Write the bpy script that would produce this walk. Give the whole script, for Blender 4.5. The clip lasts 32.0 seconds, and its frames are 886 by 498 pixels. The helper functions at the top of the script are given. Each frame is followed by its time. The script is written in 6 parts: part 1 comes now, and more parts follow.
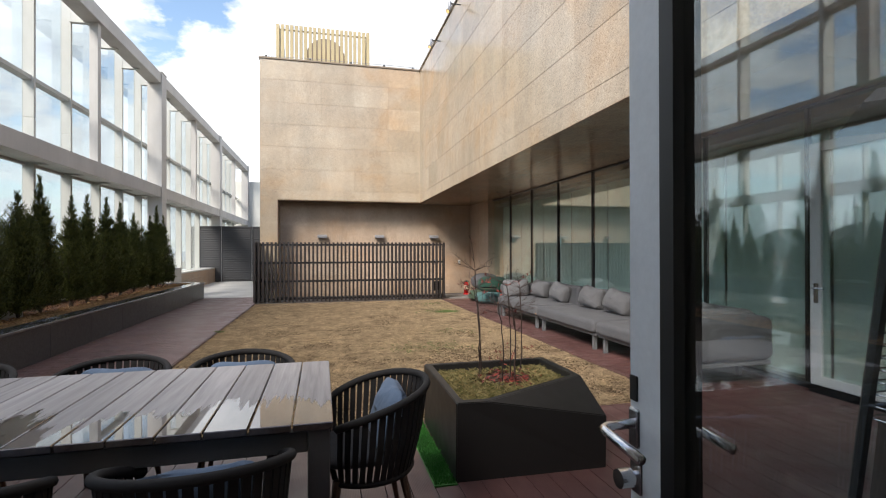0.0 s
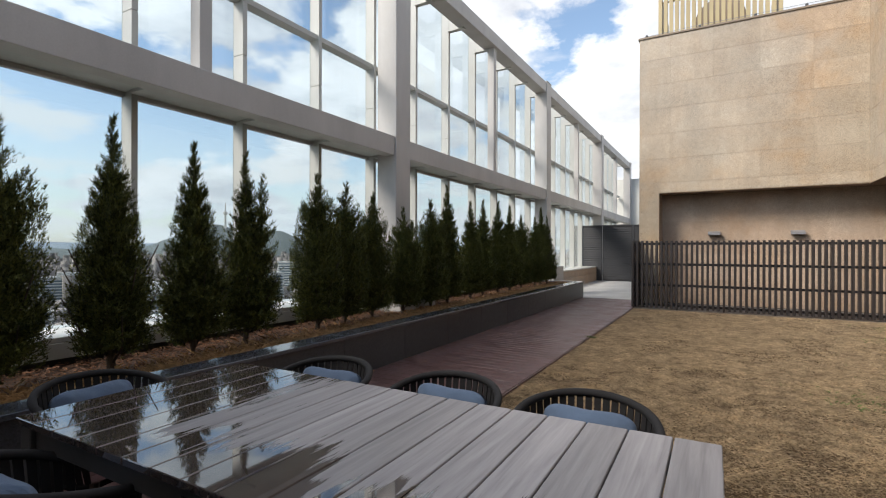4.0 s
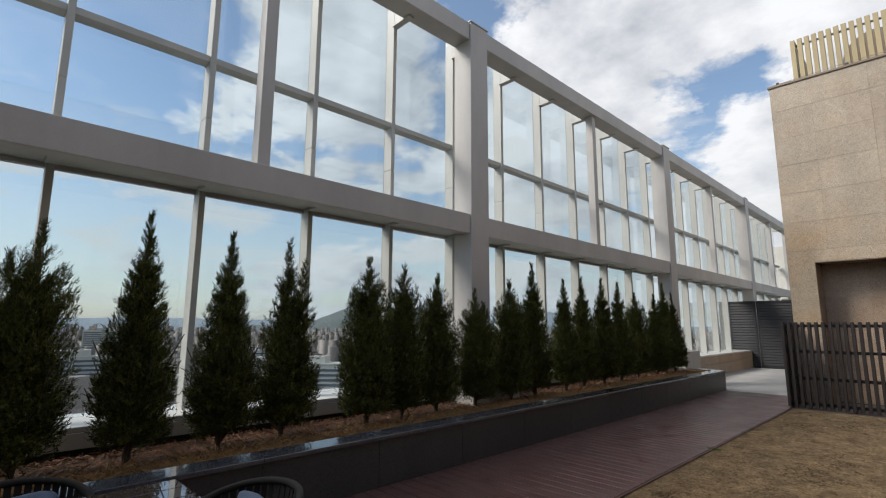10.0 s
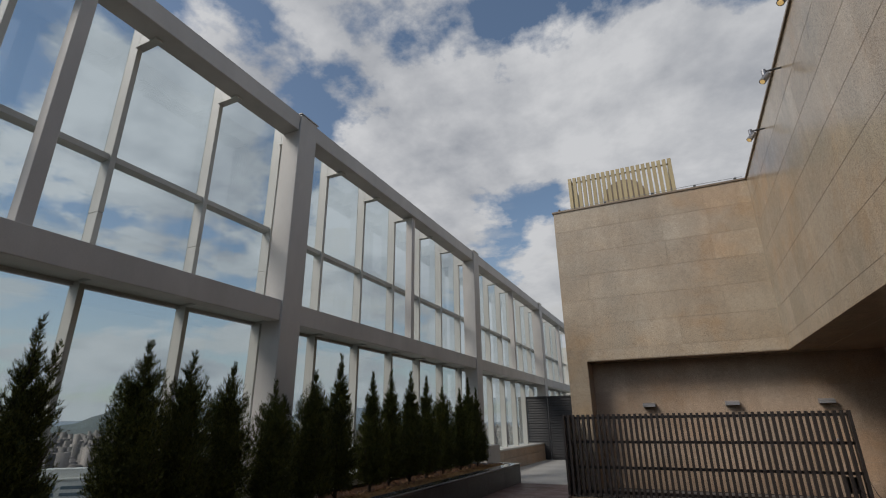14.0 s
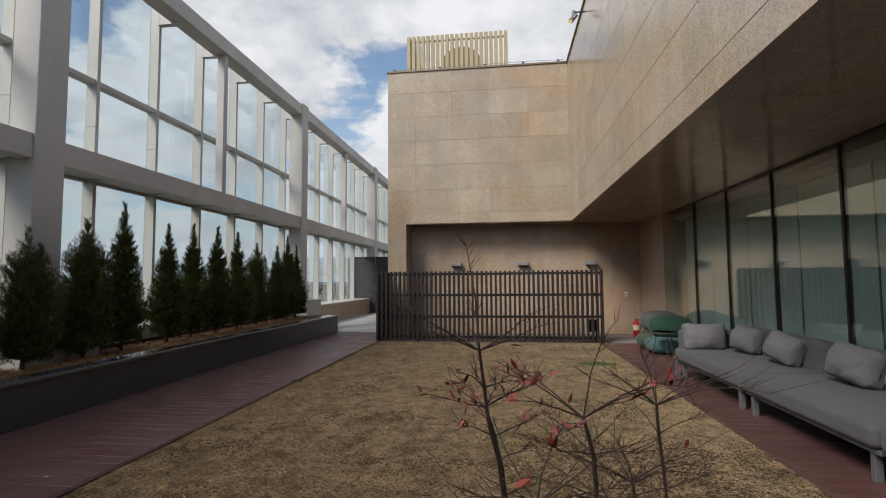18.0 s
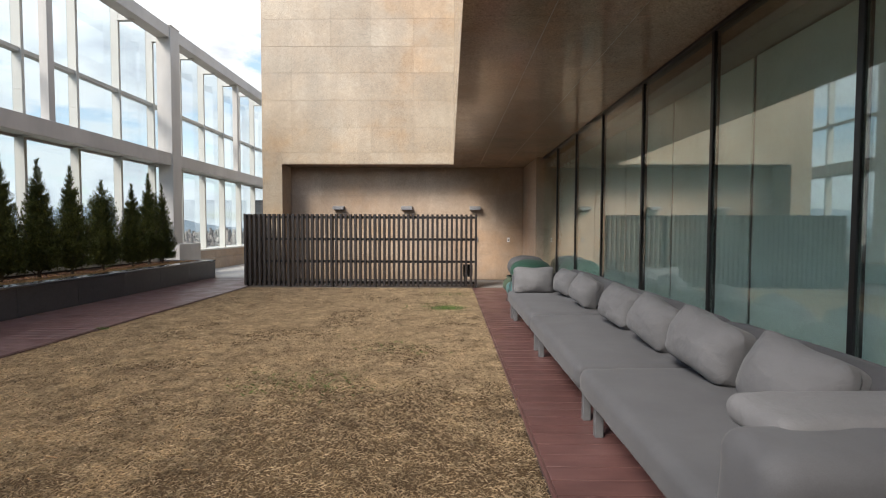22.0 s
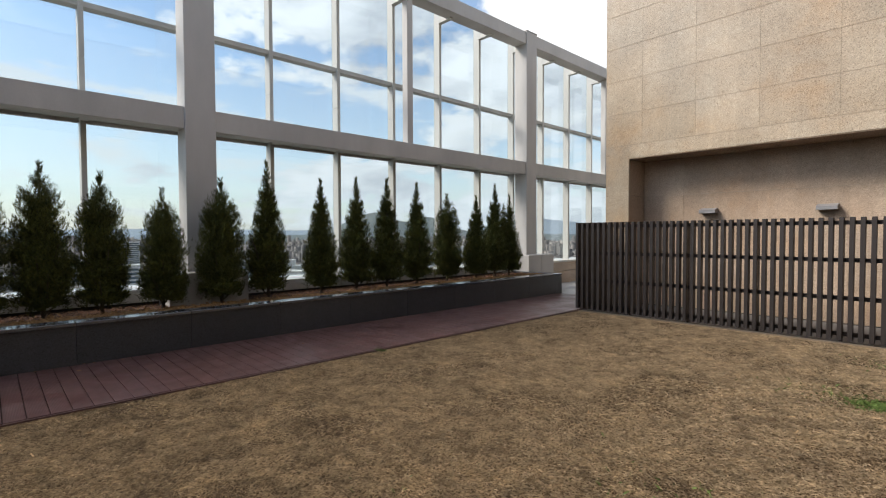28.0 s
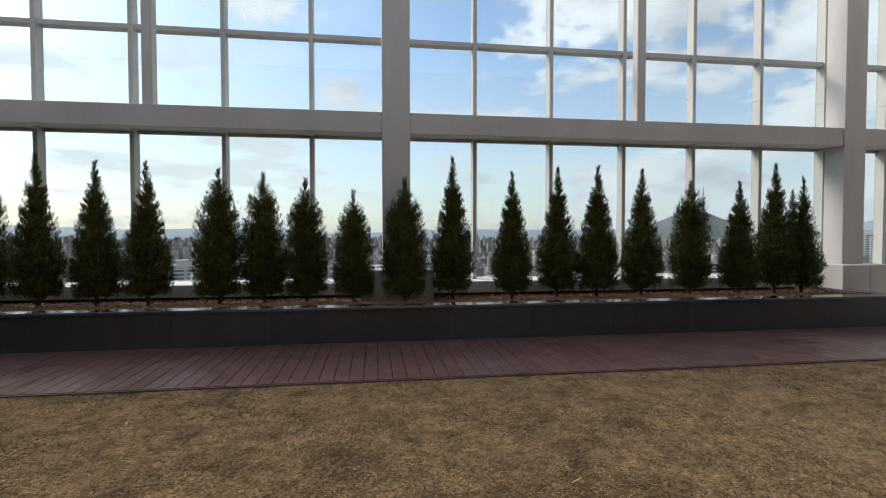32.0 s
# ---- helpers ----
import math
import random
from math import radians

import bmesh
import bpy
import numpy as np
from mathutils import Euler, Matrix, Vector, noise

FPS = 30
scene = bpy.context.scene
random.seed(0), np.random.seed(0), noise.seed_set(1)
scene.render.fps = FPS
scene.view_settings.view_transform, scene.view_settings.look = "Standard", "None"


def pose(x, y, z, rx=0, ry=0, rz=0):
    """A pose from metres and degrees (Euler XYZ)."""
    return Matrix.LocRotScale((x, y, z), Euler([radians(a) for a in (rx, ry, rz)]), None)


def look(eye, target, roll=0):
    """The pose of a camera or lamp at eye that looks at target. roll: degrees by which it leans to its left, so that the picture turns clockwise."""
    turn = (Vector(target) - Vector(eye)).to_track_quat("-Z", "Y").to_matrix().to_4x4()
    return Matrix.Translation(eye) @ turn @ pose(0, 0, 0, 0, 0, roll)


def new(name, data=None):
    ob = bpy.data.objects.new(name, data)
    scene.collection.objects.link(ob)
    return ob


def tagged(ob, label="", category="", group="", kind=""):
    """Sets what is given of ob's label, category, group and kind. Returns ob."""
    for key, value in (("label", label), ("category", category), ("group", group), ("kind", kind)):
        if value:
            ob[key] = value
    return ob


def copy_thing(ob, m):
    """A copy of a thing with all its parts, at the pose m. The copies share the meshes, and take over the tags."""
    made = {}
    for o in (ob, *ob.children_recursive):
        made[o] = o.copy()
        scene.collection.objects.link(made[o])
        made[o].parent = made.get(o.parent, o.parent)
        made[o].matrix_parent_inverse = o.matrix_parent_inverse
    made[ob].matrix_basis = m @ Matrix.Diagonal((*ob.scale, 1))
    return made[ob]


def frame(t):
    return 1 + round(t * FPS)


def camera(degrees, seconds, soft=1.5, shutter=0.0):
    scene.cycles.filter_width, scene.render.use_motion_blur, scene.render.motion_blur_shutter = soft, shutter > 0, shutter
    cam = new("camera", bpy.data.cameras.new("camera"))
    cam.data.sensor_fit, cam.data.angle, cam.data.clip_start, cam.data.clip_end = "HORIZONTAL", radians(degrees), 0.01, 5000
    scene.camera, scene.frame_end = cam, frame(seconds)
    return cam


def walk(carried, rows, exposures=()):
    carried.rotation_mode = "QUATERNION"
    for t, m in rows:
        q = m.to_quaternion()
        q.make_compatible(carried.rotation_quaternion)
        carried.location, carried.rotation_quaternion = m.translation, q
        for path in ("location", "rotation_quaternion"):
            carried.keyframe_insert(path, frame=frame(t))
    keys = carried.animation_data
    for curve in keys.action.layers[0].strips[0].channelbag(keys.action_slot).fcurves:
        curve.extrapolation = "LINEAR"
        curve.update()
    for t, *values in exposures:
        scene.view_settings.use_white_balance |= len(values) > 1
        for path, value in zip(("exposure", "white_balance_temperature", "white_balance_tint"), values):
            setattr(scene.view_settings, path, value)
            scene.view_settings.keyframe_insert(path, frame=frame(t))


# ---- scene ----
cam = camera(84.6, 32.0, 1.1)
METRES, EYE, TILT, LEAN, TURN = 9.86, 1.42, 0.0, 0.0, -13.5
ROWS = [
    (0.0, 0.0, 0.0, 0.0, 0.0, 0.19, 0.14),
    (0.5, -0.002, 0.0082, -0.0021, 6.05, 0.24, 0.02),
    (1.0, -0.0049, 0.0186, -0.0034, 11.65, 0.24, 0.05),
    (1.5, -0.0066, 0.0329, -0.001, 17.64, 0.18, 0.06),
    (2.0, -0.01, 0.0456, -0.0002, 21.68, 0.2, 0.02),
    (2.5, -0.0145, 0.0606, -0.0003, 26.14, 0.13, 0.0),
    (3.0, -0.0159, 0.0748, 0.0007, 32.52, 0.1, -0.02),
    (3.5, -0.0188, 0.0874, 0.0004, 38.24, 0.06, -0.11),
    (4.0, -0.0246, 0.1053, 0.0022, 43.12, 0.03, -0.15),
    (4.5, -0.0258, 0.121, 0.0031, 47.34, -0.02, -0.23),
    (6.5, -0.0206, 0.1857, 0.0068, 53.29, -0.11, -0.4),
    (7.0, -0.0238, 0.1976, 0.0069, 55.14, -0.03, -0.4),
    (7.5, -0.024, 0.2093, 0.0094, 57.2, 0.06, -0.4),
    (8.0, -0.019, 0.2155, 0.0127, 59.01, 0.68, -0.55),
    (8.5, -0.0137, 0.2195, 0.0144, 59.49, 2.55, -0.6),
    (9.0, -0.0093, 0.2206, 0.0152, 59.42, 4.19, -0.52),
    (9.5, -0.0077, 0.2201, 0.0149, 59.25, 6.37, -0.37),
    (10.0, -0.0067, 0.2198, 0.0144, 59.13, 8.94, -0.27),
    (10.5, -0.0045, 0.2213, 0.0122, 59.07, 10.89, -0.13),
    (11.0, -0.0024, 0.2232, 0.0128, 58.26, 11.88, -0.2),
    (11.5, -0.0002, 0.2245, 0.0121, 55.53, 13.22, -0.17),
    (12.0, 0.0004, 0.2257, 0.0115, 52.9, 14.93, -0.06),
    (12.5, 0.002, 0.2267, 0.0117, 50.71, 17.03, -0.03),
    (13.0, 0.0054, 0.2281, 0.0115, 47.7, 18.58, -0.06),
    (13.5, 0.0084, 0.23, 0.0106, 43.3, 19.46, -0.04),
    (14.0, 0.0105, 0.2312, 0.0107, 38.69, 19.64, 0.66),
    (14.5, 0.0118, 0.233, 0.0107, 34.61, 19.58, 1.32),
    (16.5, 0.0176, 0.2512, 0.0069, 21.43, 17.83, 0.4),
    (17.0, 0.0254, 0.2558, 0.0049, 21.26, 14.04, 0.41),
    (17.5, 0.041, 0.2626, 0.0018, 20.84, 8.5, 0.43),
    (18.0, 0.0577, 0.2671, 0.0006, 20.66, 3.77, 0.44),
    (18.5, 0.0768, 0.2727, -0.0002, 20.44, -0.63, 0.43),
    (19.0, 0.0993, 0.2792, -0.0003, 20.27, -2.44, 0.41),
    (19.5, 0.1206, 0.2846, -0.0003, 19.07, -2.43, -0.3),
    (20.0, 0.1399, 0.2954, -0.0028, 15.67, -2.52, -0.11),
    (20.5, 0.1533, 0.3072, -0.0046, 14.27, -2.44, -0.41),
    (21.0, 0.1699, 0.3203, -0.0068, 14.28, -2.41, -0.39),
    (21.5, 0.19, 0.3349, -0.0069, 14.25, -2.42, -0.2),
    (22.0, 0.2056, 0.3528, -0.0084, 14.29, -2.39, -0.17),
    (22.5, 0.2162, 0.3723, -0.0058, 14.3, -2.4, -0.1),
    (23.0, 0.223, 0.3931, -0.0061, 14.31, -1.98, -0.07),
    (23.5, 0.2274, 0.4158, -0.0046, 14.25, -1.76, -0.01),
    (24.0, 0.2264, 0.4422, -0.0064, 14.55, -1.73, 0.09),
    (24.5, 0.2219, 0.4707, -0.0058, 17.12, -1.81, 0.1),
    (25.0, 0.2166, 0.4976, -0.0061, 22.35, -1.82, 0.11),
    (25.5, 0.2126, 0.5265, -0.0032, 29.34, -1.78, 0.11),
    (26.0, 0.205, 0.5523, -0.002, 35.48, -1.78, 0.09),
    (26.5, 0.1987, 0.5731, 0.0005, 41.64, -1.76, 0.14),
    (28.5, 0.1699, 0.6617, 0.0035, 65.93, -1.74, 0.15),
    (29.0, 0.1629, 0.689, 0.0041, 70.8, -1.74, 0.1),
    (29.5, 0.1541, 0.7157, 0.0011, 74.86, -1.65, 0.09),
    (30.0, 0.144, 0.7422, 0.0014, 78.44, -1.7, 0.11),
    (30.5, 0.1372, 0.7668, 0.0019, 82.44, -1.67, 0.06),
    (31.0, 0.1308, 0.7902, 0.0024, 85.66, -1.63, 0.02),
    (31.5, 0.1186, 0.8133, 0.0007, 89.42, -1.65, -0.01),
    (32.0, 0.1084, 0.8353, 0.0014, 95.43, -1.64, 0.04),
]
walk(cam, [(t, pose(0, 0, EYE, TILT, LEAN, TURN) @ pose(METRES * x, METRES * y, METRES * z, 90 + pitch, roll, yaw)) for t, x, y, z, yaw, pitch, roll in ROWS],
     [(0.0, 0.96), (4.0, 0.70), (8.0, 0.60), (9.0, 0.46), (11.0, 0.03), (13.0, -0.41), (16.5, -0.50), (17.5, -0.05), (18.0, 0.12), (19.0, 0.74), (23.0, 0.92), (26.0, 0.85), (29.0, 0.63), (32.0, 0.60)])

# ---------------------------------------------------------------- world and sun
SUN_DIR = Vector((-0.47, -0.58, 0.65)).normalized()


def links(tree, pairs):
    for a, b in pairs:
        tree.links.new(a, b)


def make_world():
    w = bpy.data.worlds.new("sky_world")
    scene.world = w
    w.use_nodes = True
    t = w.node_tree
    n = t.nodes
    n.clear()
    out, bg = n.new("ShaderNodeOutputWorld"), n.new("ShaderNodeBackground")
    sky = n.new("ShaderNodeTexSky")
    sky.sky_type = "NISHITA"
    sky.sun_disc = False
    sky.sun_elevation = math.asin(SUN_DIR.z)
    sky.sun_rotation = math.atan2(SUN_DIR.x, SUN_DIR.y)
    sky.air_density, sky.dust_density, sky.ozone_density = 1.0, 1.2, 1.5
    co = n.new("ShaderNodeTexCoord")
    sep = n.new("ShaderNodeSeparateXYZ")
    zup = n.new("ShaderNodeMath"); zup.operation = "MAXIMUM"; zup.inputs[1].default_value = 0.0
    zad = n.new("ShaderNodeMath"); zad.operation = "ADD"; zad.inputs[1].default_value = 0.30
    dx = n.new("ShaderNodeMath"); dx.operation = "DIVIDE"
    dy = n.new("ShaderNodeMath"); dy.operation = "DIVIDE"
    com = n.new("ShaderNodeCombineXYZ")
    links(t, [(co.outputs["Generated"], sep.inputs[0]), (sep.outputs[2], zup.inputs[0]), (zup.outputs[0], zad.inputs[0]),
              (sep.outputs[0], dx.inputs[0]), (zad.outputs[0], dx.inputs[1]), (sep.outputs[1], dy.inputs[0]), (zad.outputs[0], dy.inputs[1]),
              (dx.outputs[0], com.inputs[0]), (dy.outputs[0], com.inputs[1])])
    off = n.new("ShaderNodeVectorMath"); off.operation = "ADD"; off.inputs[1].default_value = CLOUD_OFFSET
    toward = n.new("ShaderNodeVectorMath"); toward.operation = "ADD"; toward.inputs[1].default_value = (-0.06, -0.07, 0.0)

    def puffs():
        k = n.new("ShaderNodeTexNoise")
        for nm, v in (("Scale", 1.9), ("Detail", 14), ("Roughness", 0.58), ("Distortion", 0.08)):
            k.inputs[nm].default_value = v
        return k
    big, lit = puffs(), puffs()
    lean = n.new("ShaderNodeMath"); lean.operation = "MULTIPLY_ADD"; lean.inputs[1].default_value = CLOUD_LEAN
    west = n.new("ShaderNodeMath"); west.operation = "MULTIPLY_ADD"; west.inputs[1].default_value = CLOUD_EAST
    slope = n.new("ShaderNodeMath"); slope.operation = "SUBTRACT"
    relief = n.new("ShaderNodeMath"); relief.operation = "MULTIPLY_ADD"; relief.inputs[1].default_value = CLOUD_RELIEF
    ramp = n.new("ShaderNodeValToRGB")
    ramp.color_ramp.elements[0].position, ramp.color_ramp.elements[1].position = CLOUD_LOW, CLOUD_HIGH
    low = n.new("ShaderNodeMapRange"); low.interpolation_type = "SMOOTHSTEP"
    low.inputs[1].default_value, low.inputs[2].default_value, low.inputs[3].default_value, low.inputs[4].default_value = 0.10, 0.45, CLOUD_THIN, 0.0
    thin = n.new("ShaderNodeMath"); thin.operation = "ADD"
    shade = n.new("ShaderNodeTexNoise"); shade.inputs["Scale"].default_value = 2.6; shade.inputs["Detail"].default_value = 6
    shr = n.new("ShaderNodeValToRGB")
    shr.color_ramp.elements[0].position, shr.color_ramp.elements[1].position = 0.22, 0.66
    shr.color_ramp.elements[0].color, shr.color_ramp.elements[1].color = (*CLOUD_DARK, 1), (*CLOUD_BRIGHT, 1)
    mix = n.new("ShaderNodeMixRGB")
    lift = n.new("ShaderNodeMixRGB"); lift.blend_type = "MULTIPLY"; lift.inputs[0].default_value = 1.0; lift.inputs[2].default_value = (1.62, 1.57, 1.47, 1)
    hz = n.new("ShaderNodeMapRange"); hz.interpolation_type = "SMOOTHSTEP"
    hz.inputs[1].default_value, hz.inputs[2].default_value, hz.inputs[3].default_value, hz.inputs[4].default_value = 0.0, 0.42, 0.55, 0.0
    hazy = n.new("ShaderNodeMixRGB"); hazy.inputs[2].default_value = (5.9, 6.15, 6.3, 1)
    # small flat cumulus low over the city
    flat = n.new("ShaderNodeVectorMath"); flat.operation = "MULTIPLY"; flat.inputs[1].default_value = (1.0, 1.0, 4.2)
    bank = n.new("ShaderNodeTexNoise")
    for nm, v in (("Scale", 4.6), ("Detail", 9), ("Roughness", 0.55)):
        bank.inputs[nm].default_value = v
    puff = n.new("ShaderNodeValToRGB")
    puff.color_ramp.elements[0].position, puff.color_ramp.elements[1].position = 0.53, 0.62
    belt = n.new("ShaderNodeMapRange"); belt.interpolation_type = "SMOOTHSTEP"
    belt.inputs[1].default_value, belt.inputs[2].default_value, belt.inputs[3].default_value, belt.inputs[4].default_value = 0.24, 0.46, 0.75, 0.0
    share = n.new("ShaderNodeMath"); share.operation = "MULTIPLY"
    banked = n.new("ShaderNodeMixRGB"); banked.inputs[2].default_value = (7.3, 7.25, 7.2, 1)
    links(t, [(co.outputs["Generated"], flat.inputs[0]), (flat.outputs[0], bank.inputs["Vector"]), (bank.outputs[0], puff.inputs[0]), (zup.outputs[0], belt.inputs[0]),
              (puff.outputs[0], share.inputs[0]), (belt.outputs[0], share.inputs[1]), (share.outputs[0], banked.inputs[0]), (mix.outputs[0], banked.inputs[1])])
    links(t, [(com.outputs[0], off.inputs[0]), (off.outputs[0], big.inputs["Vector"]), (off.outputs[0], shade.inputs["Vector"]), (off.outputs[0], toward.inputs[0]), (toward.outputs[0], lit.inputs["Vector"]),
              (big.outputs[0], slope.inputs[0]), (lit.outputs[0], slope.inputs[1]), (slope.outputs[0], relief.inputs[0]), (shade.outputs[0], relief.inputs[2]),
              (sep.outputs[1], lean.inputs[0]), (big.outputs[0], lean.inputs[2]), (zup.outputs[0], low.inputs[0]), (sep.outputs[0], west.inputs[0]), (lean.outputs[0], west.inputs[2]), (west.outputs[0], thin.inputs[0]), (low.outputs[0], thin.inputs[1]), (thin.outputs[0], ramp.inputs[0]), (relief.outputs[0], shr.inputs[0]), (ramp.outputs[0], mix.inputs[0]),
              (sky.outputs[0], lift.inputs[1]), (lift.outputs[0], mix.inputs[1]), (shr.outputs[0], mix.inputs[2]),
              (zup.outputs[0], hz.inputs[0]), (hz.outputs[0], hazy.inputs[0]), (banked.outputs[0], hazy.inputs[1]), (hazy.outputs[0], bg.inputs[0]), (bg.outputs[0], out.inputs[0])])
    bg.inputs[1].default_value = SKY_STRENGTH
    sun = bpy.data.lights.new("sun", "SUN")
    sun.energy, sun.angle, sun.color = SUN_STRENGTH, radians(SUN_ANGLE), (1.0, 0.94, 0.865)
    ob = new("sun", sun)
    ob.matrix_world = look(SUN_DIR * 40, (0, 0, 0))


CLOUD_OFFSET, CLOUD_LOW, CLOUD_HIGH, CLOUD_LEAN, CLOUD_EAST, CLOUD_RELIEF, CLOUD_THIN = (6.08, 8.96, 0.4), 0.520, 0.575, 0.22, 0.05, 1.6, -0.03
CLOUD_DARK, CLOUD_BRIGHT = (4.2, 4.45, 4.95), (8.0, 8.1, 8.35)
SKY_STRENGTH, SUN_STRENGTH, SUN_ANGLE = 0.10, 2.9, 22.0
make_world()


# ---------------------------------------------------------------- materials
class Mat:
    """A node material with a Principled shader and a few shorthand ways to add texture."""

    def __init__(self, name, color=(0.5, 0.5, 0.5), rough=0.6, metal=0.0, **more):
        self.m = bpy.data.materials.new(name)
        self.m.use_nodes = True
        self.t = self.m.node_tree
        self.b = self.t.nodes["Principled BSDF"]
        self.b.inputs["Base Color"].default_value = (*color, 1)
        self.b.inputs["Roughness"].default_value = rough
        self.b.inputs["Metallic"].default_value = metal
        for k, v in more.items():
            self.b.inputs[k.replace("_", " ")].default_value = v
        self.co = self.node("ShaderNodeTexCoord")
        self.bumped = None

    def node(self, kind, **values):
        n = self.t.nodes.new(kind)
        for k, v in values.items():
            n.inputs[k.replace("_", " ")].default_value = v
        return n

    def link(self, a, b):
        self.t.links.new(a, b)

    def vec(self, scale=(1, 1, 1), world=True, spin=(0, 0, 0)):
        mp = self.node("ShaderNodeMapping")
        mp.inputs["Scale"].default_value = scale
        mp.inputs["Rotation"].default_value = spin
        if world:
            g = self.node("ShaderNodeNewGeometry")
            self.link(g.outputs["Position"], mp.inputs[0])
        else:
            self.link(self.co.outputs["Object"], mp.inputs[0])
        return mp.outputs[0]

    def noise(self, scale, detail=4, rough=0.55, stretch=(1, 1, 1), world=True, distort=0.0):
        n = self.node("ShaderNodeTexNoise", Scale=scale, Detail=detail, Roughness=rough, Distortion=distort)
        self.link(self.vec(stretch, world), n.inputs["Vector"])
        return n.outputs[0]

    def cells(self, scale, stretch=(1, 1, 1), world=True):
        n = self.node("ShaderNodeTexVoronoi", Scale=scale)
        self.link(self.vec(stretch, world), n.inputs["Vector"])
        return n.outputs["Color"]

    def ramp(self, fac, *stops):
        r = self.node("ShaderNodeValToRGB")
        e = r.color_ramp.elements
        while len(e) < len(stops):
            e.new(0.5)
        for el, (p, c) in zip(e, stops):
            el.position = p
            el.color = (*c, 1) if isinstance(c, tuple) else (c, c, c, 1)
        self.link(fac, r.inputs[0])
        return r.outputs[0]

    def mix(self, fac, a, b, mode="MIX"):
        m = self.node("ShaderNodeMixRGB")
        m.blend_type = mode
        for v, i in ((fac, 0), (a, 1), (b, 2)):
            if isinstance(v, (int, float)):
                m.inputs[i].default_value = v if i == 0 else (v, v, v, 1)
            elif isinstance(v, tuple):
                m.inputs[i].default_value = (*v, 1)
            else:
                self.link(v, m.inputs[i])
        return m.outputs[0]

    def piece(self, lo, hi, island=False):
        if island:
            n = self.node("ShaderNodeNewGeometry")
            o = n.outputs["Random Per Island"]
        else:
            n = self.node("ShaderNodeObjectInfo")
            o = n.outputs["Random"]
        return self.ramp(o, (0.0, lo), (1.0, hi))

    def color(self, c):
        self.link(c, self.b.inputs["Base Color"])
        return self

    def rough(self, c):
        self.link(c, self.b.inputs["Roughness"])
        return self

    def bump(self, h, strength=0.3, dist=0.01):
        n = self.node("ShaderNodeBump", Strength=strength, Distance=dist)
        self.link(h, n.inputs["Height"])
        if self.bumped is not None:
            self.link(self.bumped, n.inputs["Normal"])
        self.bumped = n.outputs[0]
        self.link(self.bumped, self.b.inputs["Normal"])
        return self


def granite(name, base, rough, blotch=0.12, warmth=True):
    m = Mat(name, base, rough)
    d = tuple(c * 0.62 for c in base)
    l = tuple(min(1, c * 1.28) for c in base)
    speck = m.ramp(m.cells(170), (0.06, d), (0.30, base), (0.62, base), (0.94, l))
    grains = m.ramp(m.cells(88), (0.04, (0.62, 0.58, 0.54)), (0.30, (0.94, 0.93, 0.92)), (0.66, (1.03, 1.03, 1.03)), (0.96, (1.26, 1.25, 1.23)))
    tone = m.mix(1.0, m.ramp(m.noise(1.3, 5), (0.3, 1 - blotch), (0.7, 1 + blotch * 0.5)), m.ramp(m.noise(11, 6, 0.65), (0.32, 0.92), (0.68, 1.06)), "MULTIPLY")
    c = m.mix(1.0, m.mix(1.0, speck, grains, "MULTIPLY"), tone, "MULTIPLY")
    if warmth:
        warm = m.ramp(m.noise(0.7, 5, 0.6), (0.34, (1.03, 0.90, 0.77)), (0.46, (1.0, 0.965, 0.93)), (0.64, (0.98, 1.0, 1.02)))
        c = m.mix(1.0, m.mix(1.0, c, warm, "MULTIPLY"), m.piece((0.885, 0.86, 0.83), (1.05, 1.04, 1.03)), "MULTIPLY")
    else:
        c = m.mix(1.0, c, m.piece(0.85, 1.08), "MULTIPLY")
    streak = m.ramp(m.noise(2.2, 5, 0.6, (1.2, 1.2, 0.12)), (0.42, 0.88), (0.62, 1.0))
    m.color(m.mix(0.7, c, m.mix(1.0, c, streak, "MULTIPLY")))
    m.rough(m.ramp(m.noise(24, 3), (0.3, rough * 0.85), (0.7, rough * 1.2)))
    m.bump(m.cells(120), 0.05, 0.003)
    return m.m


def steel_paint(name, base, rough=0.42):
    m = Mat(name, base, rough)
    dirt = m.ramp(m.noise(1.6, 6, 0.6, (1, 1, 0.35)), (0.35, 0.86), (0.65, 1.03))
    fine = m.ramp(m.noise(60, 2), (0.3, 0.96), (0.7, 1.02))
    m.color(m.mix(1.0, m.mix(1.0, base, dirt, "MULTIPLY"), fine, "MULTIPLY"))
    m.rough(m.ramp(m.noise(9, 4), (0.3, rough * 0.93), (0.7, rough * 1.1)))
    return m.m


